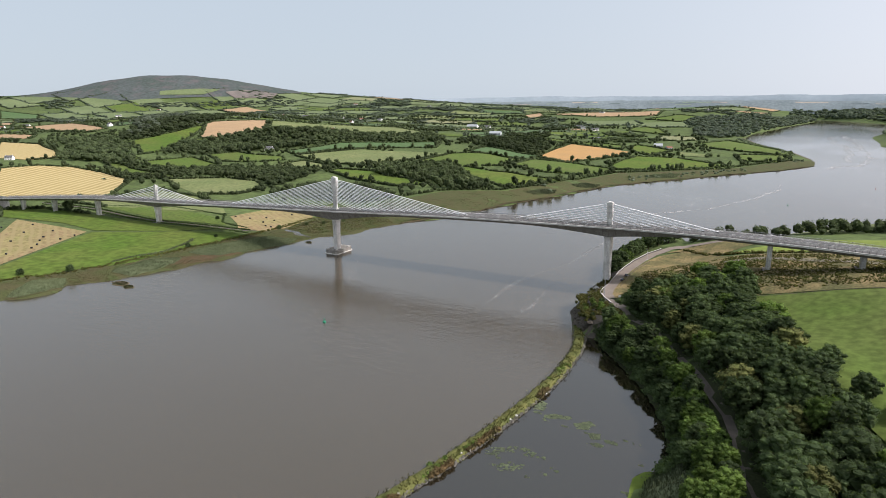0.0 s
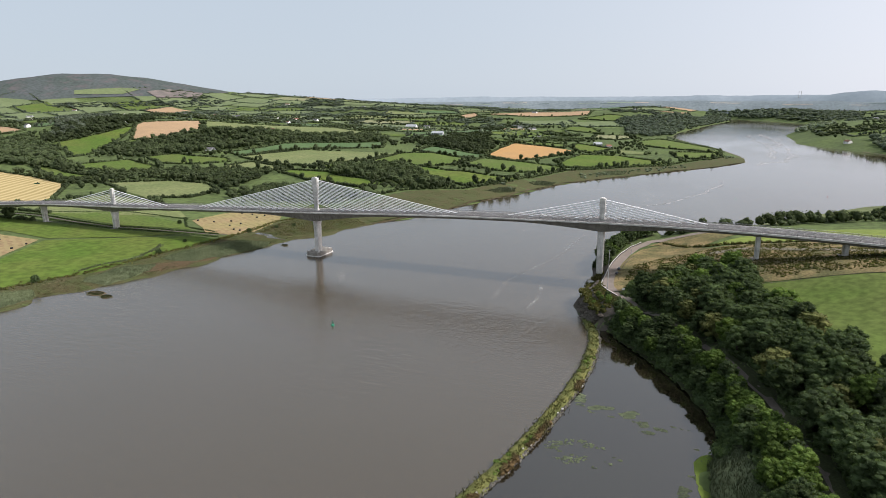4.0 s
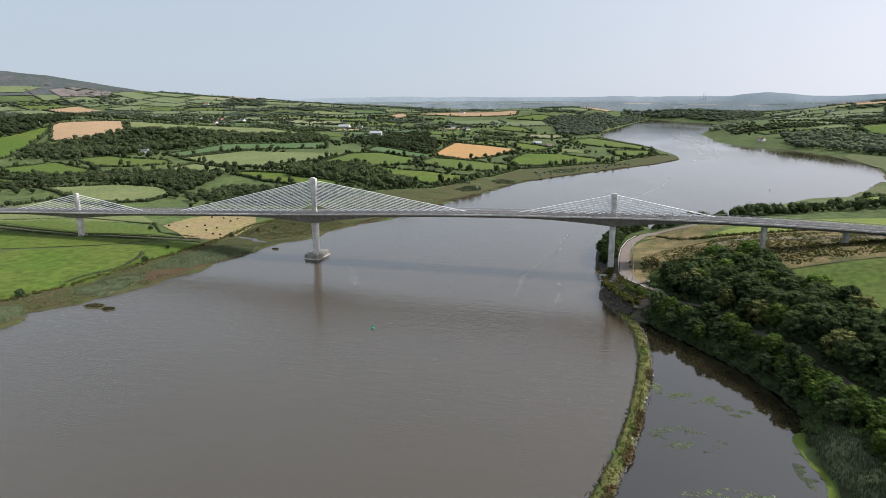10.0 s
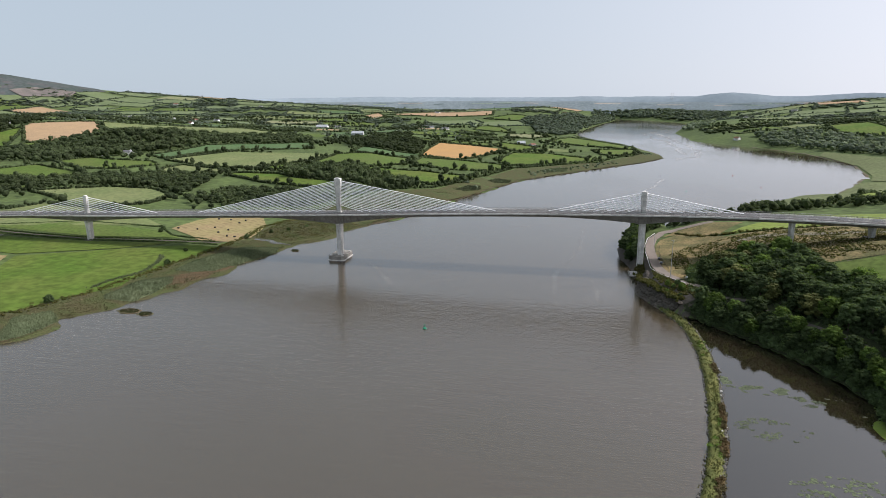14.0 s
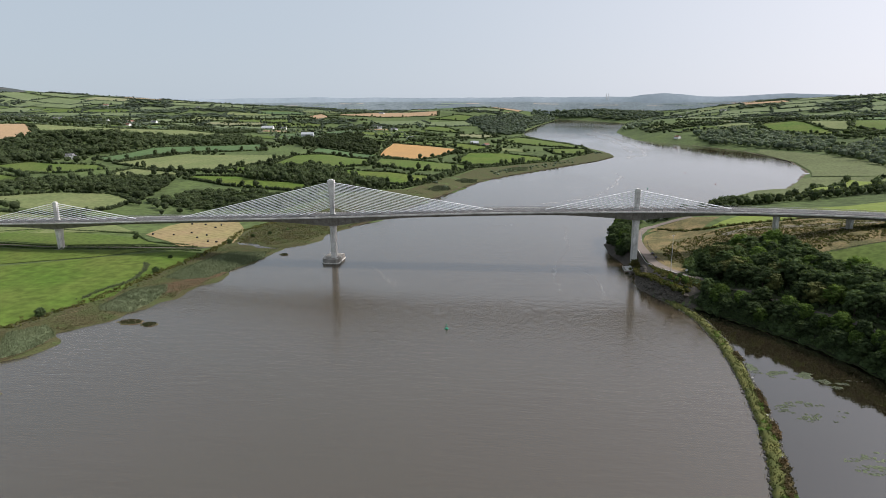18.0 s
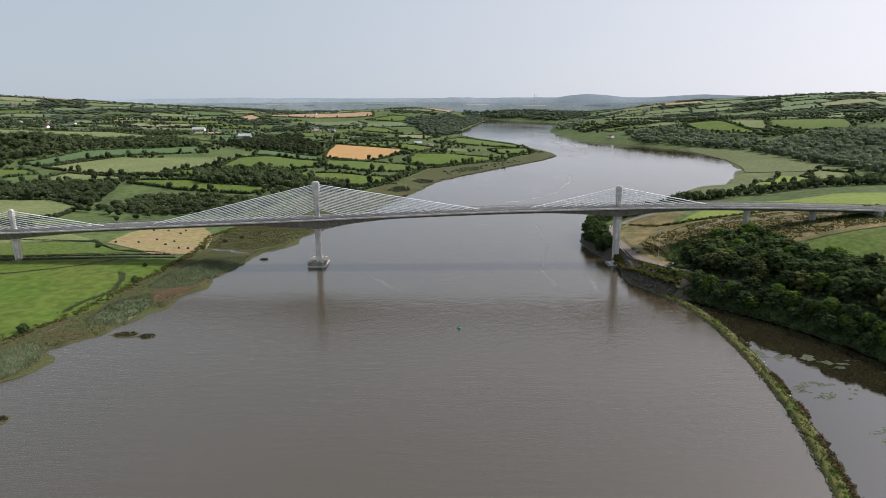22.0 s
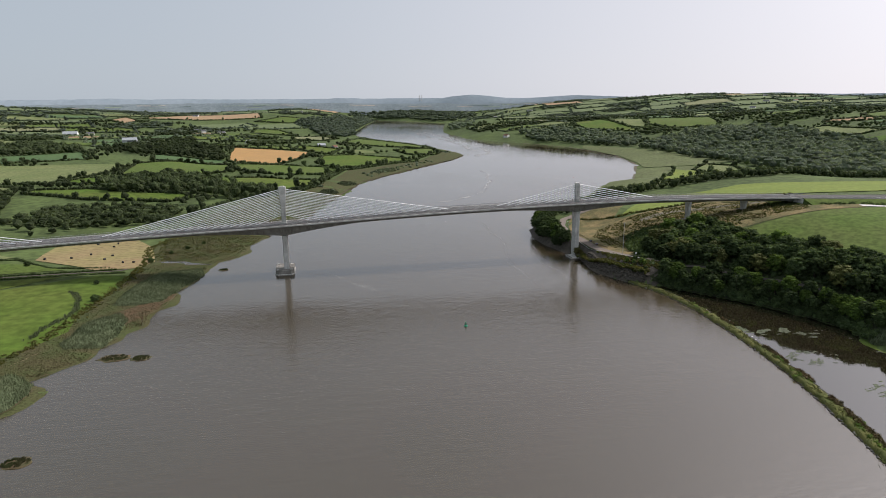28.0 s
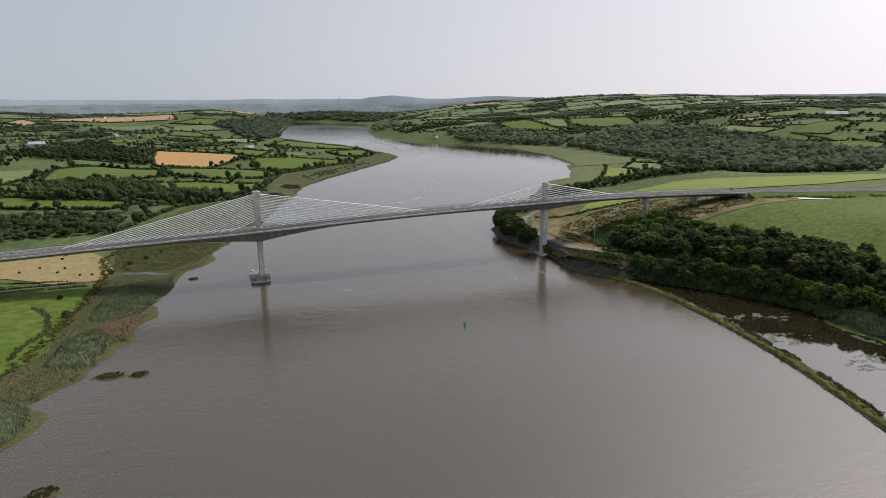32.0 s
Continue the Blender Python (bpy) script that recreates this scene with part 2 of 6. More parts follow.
M["tile_roof"] = material("brown tile roof", (0.20, 0.11, 0.075), None, 0.8, 0.5, fine=0.15)
M["glass"] = material("dark window glass", (0.03, 0.035, 0.04), None, 0.1, 1.0, fine=0.05, spec=0.5)
M["car_dark"] = material("dark car paint", (0.02, 0.022, 0.026), None, 0.25, 1.0, fine=0.05, spec=0.6)
M["car_red"] = material("dark red car paint", (0.07, 0.015, 0.015), None, 0.25, 1.0, fine=0.05, spec=0.6)
M["rubber"] = material("tyre rubber", (0.015, 0.015, 0.015), None, 0.8, 1.0)
M["tractor"] = material("green tractor paint", (0.02, 0.09, 0.03), None, 0.4, 1.0, fine=0.1)
M["wood"] = material("grey fence timber", (0.20, 0.17, 0.13), (0.15, 0.13, 0.10), 0.9, 1.0)
M["algae"] = material("floating algae and lily leaves", (0.078, 0.094, 0.050), (0.050, 0.062, 0.034), 0.6, 0.2, fine=0.35, rnd=0.35)
M["foam"] = material("thin river foam", (0.50, 0.49, 0.47), (0.40, 0.39, 0.37), 0.5, 0.2, fine=0.2, spec=0.4)
# distance haze is put into the colour of the farthest hills
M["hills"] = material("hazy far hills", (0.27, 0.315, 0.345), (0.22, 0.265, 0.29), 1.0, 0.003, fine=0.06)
M["foam_faint"] = material("faint river foam", (0.46, 0.45, 0.43), (0.36, 0.35, 0.33), 0.5, 0.2, fine=0.2, spec=0.4)
# tones for the far ridge with distance haze already mixed in
M["hazy_straw"] = material("hazed far stubble", (0.36, 0.31, 0.25), (0.31, 0.27, 0.22), 1.0, 0.004, fine=0.08)
M["hazy_grass"] = material("hazed far pasture", (0.20, 0.25, 0.18), (0.18, 0.225, 0.165), 1.0, 0.004, fine=0.08)
M["hazy_wood"] = material("hazed far wood", (0.105, 0.135, 0.13), (0.085, 0.11, 0.108), 1.0, 0.01, fine=0.2)
# ridge colour greyed and blued to stand for distance haze
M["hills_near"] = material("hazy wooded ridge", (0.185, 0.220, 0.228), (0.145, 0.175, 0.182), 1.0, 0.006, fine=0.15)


def stripe(mat, angle, spacing, col, width=0.5):
    """Rows of cut straw across a field."""
    n, l = mat.node_tree.nodes, mat.node_tree.links
    b = n["Principled BSDF"]
    old = b.inputs["Base Color"].links[0].from_socket
    geo = n.new("ShaderNodeNewGeometry")
    dot = n.new("ShaderNodeVectorMath")
    dot.operation = "DOT_PRODUCT"
    dot.inputs[1].default_value = (math.cos(angle), math.sin(angle), 0)
    l.new(geo.outputs["Position"], dot.inputs[0])
    wob = n.new("ShaderNodeTexNoise")
    wob.inputs["Scale"].default_value = 0.02
    l.new(geo.outputs["Position"], wob.inputs["Vector"])
    add = n.new("ShaderNodeMath")
    add.operation = "MULTIPLY_ADD"
    add.inputs[1].default_value = 9.0
    l.new(wob.outputs["Fac"], add.inputs[0])
    l.new(dot.outputs["Value"], add.inputs[2])
    mul = n.new("ShaderNodeMath")
    mul.operation = "MULTIPLY"
    mul.inputs[1].default_value = 2 * math.pi / spacing
    l.new(add.outputs[0], mul.inputs[0])
    sn = n.new("ShaderNodeMath")
    sn.operation = "SINE"
    l.new(mul.outputs[0], sn.inputs[0])
    mr = n.new("ShaderNodeMapRange")
    mr.inputs["From Min"].default_value, mr.inputs["From Max"].default_value = width - 0.5, width + 0.3
    mr.inputs["To Max"].default_value = 0.8
    l.new(sn.outputs[0], mr.inputs["Value"])
    mx = n.new("ShaderNodeMix")
    mx.data_type = "RGBA"
    mx.inputs["B"].default_value = (*col, 1)
    l.new(mr.outputs["Result"], mx.inputs["Factor"])
    l.new(old, mx.inputs["A"])
    l.new(mx.outputs["Result"], b.inputs["Base Color"])
    return mat


M["stubble_rows"] = stripe(material("stubble with straw rows", (0.27, 0.21, 0.085), (0.30, 0.235, 0.10), 0.95, 0.04, fine=0.12), radians(24), 13.0, (0.43, 0.345, 0.175), 0.3)
M["stubble_mown"] = stripe(material("stubble with mown lines", (0.22, 0.158, 0.085), (0.20, 0.182, 0.072), 0.95, 0.022, fine=0.3), radians(60), 7.0, (0.235, 0.19, 0.093), 0.4)


def thin_out(mat, most):
    """Foam lies in broken wisps, densest along the middle of its line."""
    n, l = mat.node_tree.nodes, mat.node_tree.links
    at = n.new("ShaderNodeAttribute")
    at.attribute_name = "spread"
    geo = n.new("ShaderNodeNewGeometry")
    wisp = n.new("ShaderNodeTexNoise")
    wisp.inputs["Scale"].default_value, wisp.inputs["Detail"].default_value, wisp.inputs["Distortion"].default_value = 0.16, 7, 0.8
    l.new(geo.outputs["Position"], wisp.inputs["Vector"])
    mr = n.new("ShaderNodeMapRange")
    mr.inputs["From Min"].default_value, mr.inputs["From Max"].default_value = 0.42, 0.72
    mr.inputs["To Max"].default_value = most
    l.new(wisp.outputs["Fac"], mr.inputs["Value"])
    mul = n.new("ShaderNodeMath")
    mul.operation = "MULTIPLY"
    l.new(at.outputs["Fac"], mul.inputs[0])
    l.new(mr.outputs["Result"], mul.inputs[1])
    l.new(mul.outputs[0], n["Principled BSDF"].inputs["Alpha"])


thin_out(M["foam"], 0.75)
thin_out(M["foam_faint"], 0.3)


def water_material(name, ca, cb, wave, foam=0.0, gloss=(0.03, 0.05)):
    m = bpy.data.materials.new(name)
    m.use_nodes = True
    n, l = m.node_tree.nodes, m.node_tree.links
    b = n["Principled BSDF"]
    b.inputs["Roughness"].default_value = 0.12
    b.inputs["IOR"].default_value = 1.88
    geo = n.new("ShaderNodeNewGeometry")
    nz = n.new("ShaderNodeTexNoise")
    nz.inputs["Scale"].default_value, nz.inputs["Detail"].default_value = 0.012, 5
    l.new(geo.outputs["Position"], nz.inputs["Vector"])
    mx = n.new("ShaderNodeMix")
    mx.data_type = "RGBA"
    mx.inputs["A"].default_value, mx.inputs["B"].default_value = (*ca, 1), (*cb, 1)
    l.new(nz.outputs["Fac"], mx.inputs["Factor"])
    # faint foam drawn out in wandering lines
    fm = n.new("ShaderNodeTexNoise")
    fm.inputs["Scale"].default_value, fm.inputs["Detail"].default_value, fm.inputs["Distortion"].default_value = 0.004, 4, 0.6
    mp2 = n.new("ShaderNodeMapping")
    mp2.inputs["Scale"].default_value, mp2.inputs["Rotation"].default_value = (1.0, 0.45, 1), (0, 0, -0.25)
    l.new(geo.outputs["Position"], mp2.inputs["Vector"])
    l.new(mp2.outputs[0], fm.inputs["Vector"])
    dv = n.new("ShaderNodeMath")
    dv.operation = "SUBTRACT"
    dv.inputs[1].default_value = 0.5
    l.new(fm.outputs["Fac"], dv.inputs[0])
    ab_ = n.new("ShaderNodeMath")
    ab_.operation = "ABSOLUTE"
    l.new(dv.outputs[0], ab_.inputs[0])
    ln = n.new("ShaderNodeMapRange")
    ln.inputs["From Min"].default_value, ln.inputs["From Max"].default_value = 0.0, 0.007
    ln.inputs["To Min"].default_value, ln.inputs["To Max"].default_value = foam, 0.0
    l.new(ab_.outputs[0], ln.inputs["Value"])
    brk = n.new("ShaderNodeTexNoise")
    brk.inputs["Scale"].default_value, brk.inputs["Detail"].default_value = 0.02, 5
    l.new(geo.outputs["Position"], brk.inputs["Vector"])
    bk = n.new("ShaderNodeMapRange")
    bk.inputs["From Min"].default_value, bk.inputs["From Max"].default_value = 0.42, 0.62
    l.new(brk.outputs["Fac"], bk.inputs["Value"])
    fx = n.new("ShaderNodeMath")
    fx.operation = "MULTIPLY"
    l.new(ln.outputs["Result"], fx.inputs[0])
    l.new(bk.outputs["Result"], fx.inputs[1])
    # the foam gathers in the bend above the bridge
    up = n.new("ShaderNodeSeparateXYZ")
    l.new(geo.outputs["Position"], up.inputs[0])
    um = n.new("ShaderNodeMapRange")
    um.inputs["From Min"].default_value, um.inputs["From Max"].default_value = -90, 120
    um.inputs["To Min"].default_value = 0.0
    l.new(up.outputs["Y"], um.inputs["Value"])
    fy = n.new("ShaderNodeMath")
    fy.operation = "MULTIPLY"
    l.new(fx.outputs[0], fy.inputs[0])
    l.new(um.outputs["Result"], fy.inputs[1])
    fx = fy
    mf = n.new("ShaderNodeMix")
    mf.data_type = "RGBA"
    mf.inputs["B"].default_value = (0.5, 0.5, 0.49, 1)
    l.new(fx.outputs[0], mf.inputs["Factor"])
    l.new(mx.outputs["Result"], mf.inputs["A"])
    l.new(mf.outputs["Result"], b.inputs["Base Color"])
    # calmer and more ruffled water in broad drifts
    rf = n.new("ShaderNodeMapRange")
    rf.inputs["From Min"].default_value, rf.inputs["From Max"].default_value = 0.4, 0.6
    rf.inputs["To Min"].default_value, rf.inputs["To Max"].default_value = gloss
    l.new(fm.outputs["Fac"], rf.inputs["Value"])
    l.new(rf.outputs["Result"], b.inputs["Roughness"])
    # wind ripples at two sizes, crests drawn out across the wind
    last_h = None
    for sc, amp in ((0.13, 0.55), (0.5, 0.45)):
        wv = n.new("ShaderNodeTexNoise")
        wv.inputs["Scale"].default_value, wv.inputs["Detail"].default_value = sc, 3
        mp = n.new("ShaderNodeMapping")
        mp.inputs["Scale"].default_value, mp.inputs["Rotation"].default_value = (0.55, 2.0, 1), (0, 0, 0.22)
        l.new(geo.outputs["Position"], mp.inputs["Vector"])
        l.new(mp.outputs[0], wv.inputs["Vector"])
        ml = n.new("ShaderNodeMath")
        ml.operation = "MULTIPLY_ADD"
        ml.inputs[1].default_value, ml.inputs[2].default_value = amp, 0.0
        l.new(wv.outputs["Fac"], ml.inputs[0])
        if last_h:
            l.new(last_h, ml.inputs[2])
        last_h = ml.outputs[0]
    bp = n.new("ShaderNodeBump")
    bp.inputs["Distance"].default_value = 0.6
    calm = n.new("ShaderNodeMapRange")
    calm.inputs["From Min"].default_value, calm.inputs["From Max"].default_value = -150, 450
    calm.inputs["To Min"].default_value, calm.inputs["To Max"].default_value = wave, wave * 0.12
    l.new(up.outputs["Y"], calm.inputs["Value"])
    l.new(calm.outputs["Result"], bp.inputs["Strength"])
    l.new(last_h, bp.inputs["Height"])
    l.new(bp.outputs[0], b.inputs["Normal"])
    return m


M["water"] = water_material("silty river water", (0.045, 0.034, 0.018), (0.055, 0.043, 0.026), 0.40, 0.25, (0.06, 0.13))
M["pond"] = water_material("still pond water", (0.014, 0.010, 0.006), (0.019, 0.017, 0.009), 0.03)


# ---- building helpers ----
def part(name, bm, mat, parent=None, label="", smooth=False):
    """Link a bmesh as one mesh object, under a thing if one is given."""
    me = bpy.data.meshes.new(name)
    bm.to_mesh(me)
    bm.free()
    me.materials.append(mat)
    if smooth:
        me.polygons.foreach_set("use_smooth", [True] * len(me.polygons))
    ob = new(name, me)
    ob.parent = parent
    if label:
        ob["label"] = label
    return ob


def box(bm, x0, x1, y0, y1, z0, z1):
    v = [bm.verts.new(p) for p in ((x0, y0, z0), (x1, y0, z0), (x1, y1, z0), (x0, y1, z0), (x0, y0, z1), (x1, y0, z1), (x1, y1, z1), (x0, y1, z1))]
    for f in ((3, 2, 1, 0), (4, 5, 6, 7), (0, 1, 5, 4), (1, 2, 6, 5), (2, 3, 7, 6), (3, 0, 4, 7)):
        bm.faces.new([v[i] for i in f])
    return v


def loft(bm, rings, caps=True):
    """Skin a row of closed rings of equal length."""
    vs = [[bm.verts.new(p) for p in r] for r in rings]
    k = len(vs[0])
    for a, b in zip(vs, vs[1:]):
        for i in range(k):
            bm.faces.new((a[i], a[(i + 1) % k], b[(i + 1) % k], b[i]))
    if caps:
        bm.faces.new(vs[0][::-1])
        bm.faces.new(vs[-1])
    return vs


def tube(bm, a, b, r0, r1=None, k=6):
    a, b = Vector(a), Vector(b)
    d = (b - a).normalized()
    u = d.orthogonal().normalized()
    w = d.cross(u)
    r1 = r0 if r1 is None else r1
    rings = []
    for p, r in ((a, r0), (b, r1)):
        rings.append([p + r * (math.cos(2 * math.pi * i / k) * u + math.sin(2 * math.pi * i / k) * w) for i in range(k)])
    loft(bm, rings)


def thing(name, at=(0, 0, 0), label="", category="", group="", kind=""):
    ob = new(name)
    ob.empty_display_size = 0.1
    ob.location = at
    return tagged(ob, label, category, group, kind)


# ---- plan of the land ----
BANK_L = [(-118, -900), (-114, -206), (-107, -197), (-105, -183), (-112, -167), (-104, -158), (-94, -147), (-92, -131), (-81, -119), (-79, -100), (-83, -85), (-73, -64), (-71, -33), (-59, 8), (-63, 30), (-60, 41), (-42, 60), (-25, 131), (10, 200), (27, 290), (60, 395),
          (98, 520), (155, 612), (240, 740), (318, 850), (372, 960), (375, 1060), (335, 1280), (250, 1560), (190, 1850), (205, 2200), (310, 2900), (440, 3650), (330, 3950)]
BANK_R = [(430, 4000), (620, 3600), (800, 3130), (700, 2700), (560, 2050), (540, 1570), (645, 1310), (704, 1120), (705, 860), (650, 670), (600, 575), (525, 445), (470, 420), (380, 300), (290, 190), (232, 105),
          (223, 72), (222, 45), (226, 18), (229, 0), (231, -15), (228, -38), (226, -55), (232, -73), (240, -90), (243, -115), (243, -160), (240, -210), (227, -272), (212, -320), (150, -500), (60, -900)]
RIVER = BANK_L + BANK_R
POND = [(240, -90), (251, -94), (258, -107), (270, -122), (288, -148), (300, -172), (307, -198), (303, -212), (298, -224), (303, -240), (298, -262), (285, -300), (262, -345), (200, -420), (190, -380), (222, -300), (238, -232), (246, -170), (246, -125)]
HEIGHTS = [(-233, 0, 7), (-330, 0, 7), (-480, 0, 6), (-233, -49, 6), (-127, 120, 2.5), (-300, -150, 6), (-705, 643, 25), (-760, 774, 55), (-1226, 928, 75), (-320, 800, 24),
           (-305, 647, 20), (-131, 838, 9), (100, 800, 8), (-713, 2267, 55), (250, 900, 5), (0, 1500, 15), (-400, 1500, 35), (60, 2600, 70), (250, 3500, 14), (-500, 300, 12),
           (-350, 500, 16), (-1000, 300, 30), (240, -20, 9), (337, 0, 26), (390, 0, 28), (262, -80, 9), (294, -118, 10), (320, -172, 10), (329, -225, 10), (250, 60, 9), (240, 35, 8.5)]
HEIGHTS += [(300, -100, 24), (330, -150, 33), (450, -150, 42), (450, -20, 42), (520, -60, 43), (600, -110, 44), (420, -62, 42), (418, -38, 44), (418, -8, 44), (404, -26, 42), (440, -40, 44.5), (394, -22, 37), (330, 100, 22), (420, 200, 18), (600, 250, 26), (600, 470, 3), (850, 1000, 20), (800, 650, 10),
            (1200, 1500, 60), (900, 2200, 40), (1500, 3000, 70), (2000, 2500, 80), (700, -300, 52), (330, -300, 18), (1500, 700, 70), (1500, 1200, 78), (1050, 700, 20), (1100, 1000, 40), (750, 350, 12), (-1500, 1100, 80), (-1500, 2500, 80), (-200, 4000, 40), (800, 3600, 6), (480, 4150, 6), (1000, 4200, 10), (700, 3000, 6)]


def seg_dist(X, Y, poly, closed=True):
    d = np.full(X.shape, 1e9)
    pts = list(zip(poly, poly[1:] + poly[:1])) if closed else list(zip(poly, poly[1:]))
    for (ax, ay), (bx, by) in pts:
        ux, uy = bx - ax, by - ay
        t = np.clip(((X - ax) * ux + (Y - ay) * uy) / (ux * ux + uy * uy + 1e-9), 0, 1)
        d = np.minimum(d, np.hypot(X - ax - t * ux, Y - ay - t * uy))
    return d


def inside(X, Y, poly):
    k = np.zeros(X.shape, bool)
    for (ax, ay), (bx, by) in zip(poly, poly[1:] + poly[:1]):
        cross = ((ay > Y) != (by > Y)) & (X < (bx - ax) * (Y - ay) / (by - ay + 1e-12) + ax)
        k ^= cross
    return k


def ground_z(X, Y):
    """Height of the land: a smooth blend of levels, falling to the shore, with the bed below the water."""
    X, Y = np.asarray(X, float), np.asarray(Y, float)
    num, den = np.zeros(X.shape), np.zeros(X.shape)
    for hx, hy_, hz_ in HEIGHTS:
        d2 = (X - hx) ** 2 + (Y - hy_) ** 2
        w = 1 / (d2 + 30 ** 2) ** 1.6
        num, den = num + w * hz_, den + w
    land = num / den
    far = np.hypot(X - 100, Y + 430)
    land = land + np.clip((far - 1200) / 3000, 0, 1) * 9 * (np.sin(X / 260) + np.sin(Y / 310 + X / 500) - 0.4)
    land = land + np.clip((far - 2300) / 2300, 0, 1) ** 1.3 * 42
    for hx, hy_, s, a in HILLS:
        land = land + a * np.exp(-((X - hx) ** 2 + (Y - hy_) ** 2) / (2 * s * s))
    # ragged water's edge
    k = np.where((X < 700) & (Y < 1200) & ((X < 150) | (Y > 400)), 1.0, 0.0)
    XR = X + k * (2.6 * np.sin(Y / 7.0 + 0.9 * np.sin(X / 11)) + 3.0 * np.sin(Y / 19.0 + 2) + 1.2 * np.sin(Y / 3.1))
    d = seg_dist(XR, Y, RIVER)
    wet = inside(XR, Y, RIVER)
    pd, pw = seg_dist(X, Y, POND), inside(X, Y, POND)
    steep = np.where((X > 200) & (Y < 120), 14.0, 55.0) * np.where(Y > 500, 2.0, 1.0)
    steep = np.where((X > 200) & (X < 262) & (Y > -98) & (Y < 120), 4.0, steep)
    rise = 1 - np.exp(-np.minimum(d, pd) / steep)
    z = 0.5 + (land - 0.5) * rise
    z = np.where((X < 248) & (Y < -94) & (Y > -330) & (X > 195), np.minimum(z, -0.15), z)
    return np.where(wet, -0.2 - np.minimum(d * 0.1, 3), np.where(pw, -0.2 - np.minimum(pd * 0.1, 1.5), z))


HILLS = [(-3189, 2055, 320, 128), (-3010, 2290, 300, 20), (-2856, 2474, 330, 101), (-2450, 2950, 450, 76), (-3600, 1500, 500, 72), (2800, 1500, 600, 56), (2600, 2800, 900, 40), (-2530, 2420, 260, 10), (-1950, 2830, 300, 34), (-3420, 1230, 260, 45), (-3350, 1850, 220, 9)]


def spaced(segments):
    out = []
    for a, b, step in segments:
        out += list(np.arange(a, b, step))
    return np.array(out + [segments[-1][1]])


GX = spaced([(-4600, -1600, 150), (-1600, -500, 40), (-500, -160, 16), (-160, -20, 4), (-20, 200, 10), (200, 350, 4), (350, 520, 8), (520, 1000, 24), (1000, 2200, 60), (2200, 4600, 150)])
GY = spaced([(-1600, -700, 100), (-700, -330, 30), (-330, 160, 4), (160, 700, 12), (700, 1800, 40), (1800, 4900, 110)])


def drape(name, mat, X, Y, Z):
    ny, nx = X.shape
    v = np.stack([X, Y, Z], -1).reshape(-1, 3)
    i = (np.arange(ny - 1)[:, None] * nx + np.arange(nx - 1)[None]).ravel()
    f = np.stack([i, i + 1, i + nx + 1, i + nx], 1)
    me = bpy.data.meshes.new(name)
    me.from_pydata(v.tolist(), [], f.tolist())
    me.materials.append(mat)
    me.polygons.foreach_set("use_smooth", [True] * len(me.polygons))
    return new(name, me)


XX, YY = np.meshgrid(GX, GY)
ZZ = ground_z(XX, YY)
ground = tagged(drape("ground", M["land"], XX, YY, ZZ), "rolling green farmland with rough grass beside the river", "ground", kind="structure")
bm = bmesh.new()
bmesh.ops.create_grid(bm, x_segments=2, y_segments=2, size=4800)
water = tagged(part("water", bm, M["water"]), "wide brown silty river with faint ripples", "water", kind="structure")
bm = bmesh.new()
f = bm.faces.new([bm.verts.new((x, y, 0.03)) for x, y in POND])
bmesh.ops.triangulate(bm, faces=[f])
bmesh.ops.recalc_face_normals(bm, faces=bm.faces)
tagged(part("water_pond", bm, M["pond"]), "still dark backwater behind the stone wall", "pond", kind="structure")


def gz(x, y):
    """Height of the ground sheet at a place, between its grid lines."""
    x, y = np.asarray(x, float), np.asarray(y, float)
    i = np.clip(np.searchsorted(GX, x) - 1, 0, len(GX) - 2)
    j = np.clip(np.searchsorted(GY, y) - 1, 0, len(GY) - 2)
    u, v = (x - GX[i]) / (GX[i + 1] - GX[i]), (y - GY[j]) / (GY[j + 1] - GY[j])
    return (ZZ[j, i] * (1 - u) + ZZ[j, i + 1] * u) * (1 - v) + (ZZ[j + 1, i] * (1 - u) + ZZ[j + 1, i + 1] * u) * v


# ---- fields ----
def mesh_np(name, V, F, mat, parent=None, smooth=True):
    """One mesh from arrays of corners and triangles."""
    me = bpy.data.meshes.new(name)
    me.vertices.add(len(V))
    me.vertices.foreach_set("co", np.asarray(V, np.float32).ravel())
    me.loops.add(3 * len(F))
    me.loops.foreach_set("vertex_index", np.asarray(F, np.int32).ravel())
    me.polygons.add(len(F))
    me.polygons.foreach_set("loop_start", np.arange(0, 3 * len(F), 3, dtype=np.int32))
    me.polygons.foreach_set("use_smooth", np.full(len(F), smooth))
    me.materials.append(mat)
    me.update(calc_edges=True)
    ob = new(name, me)
    ob.parent = parent
    return ob


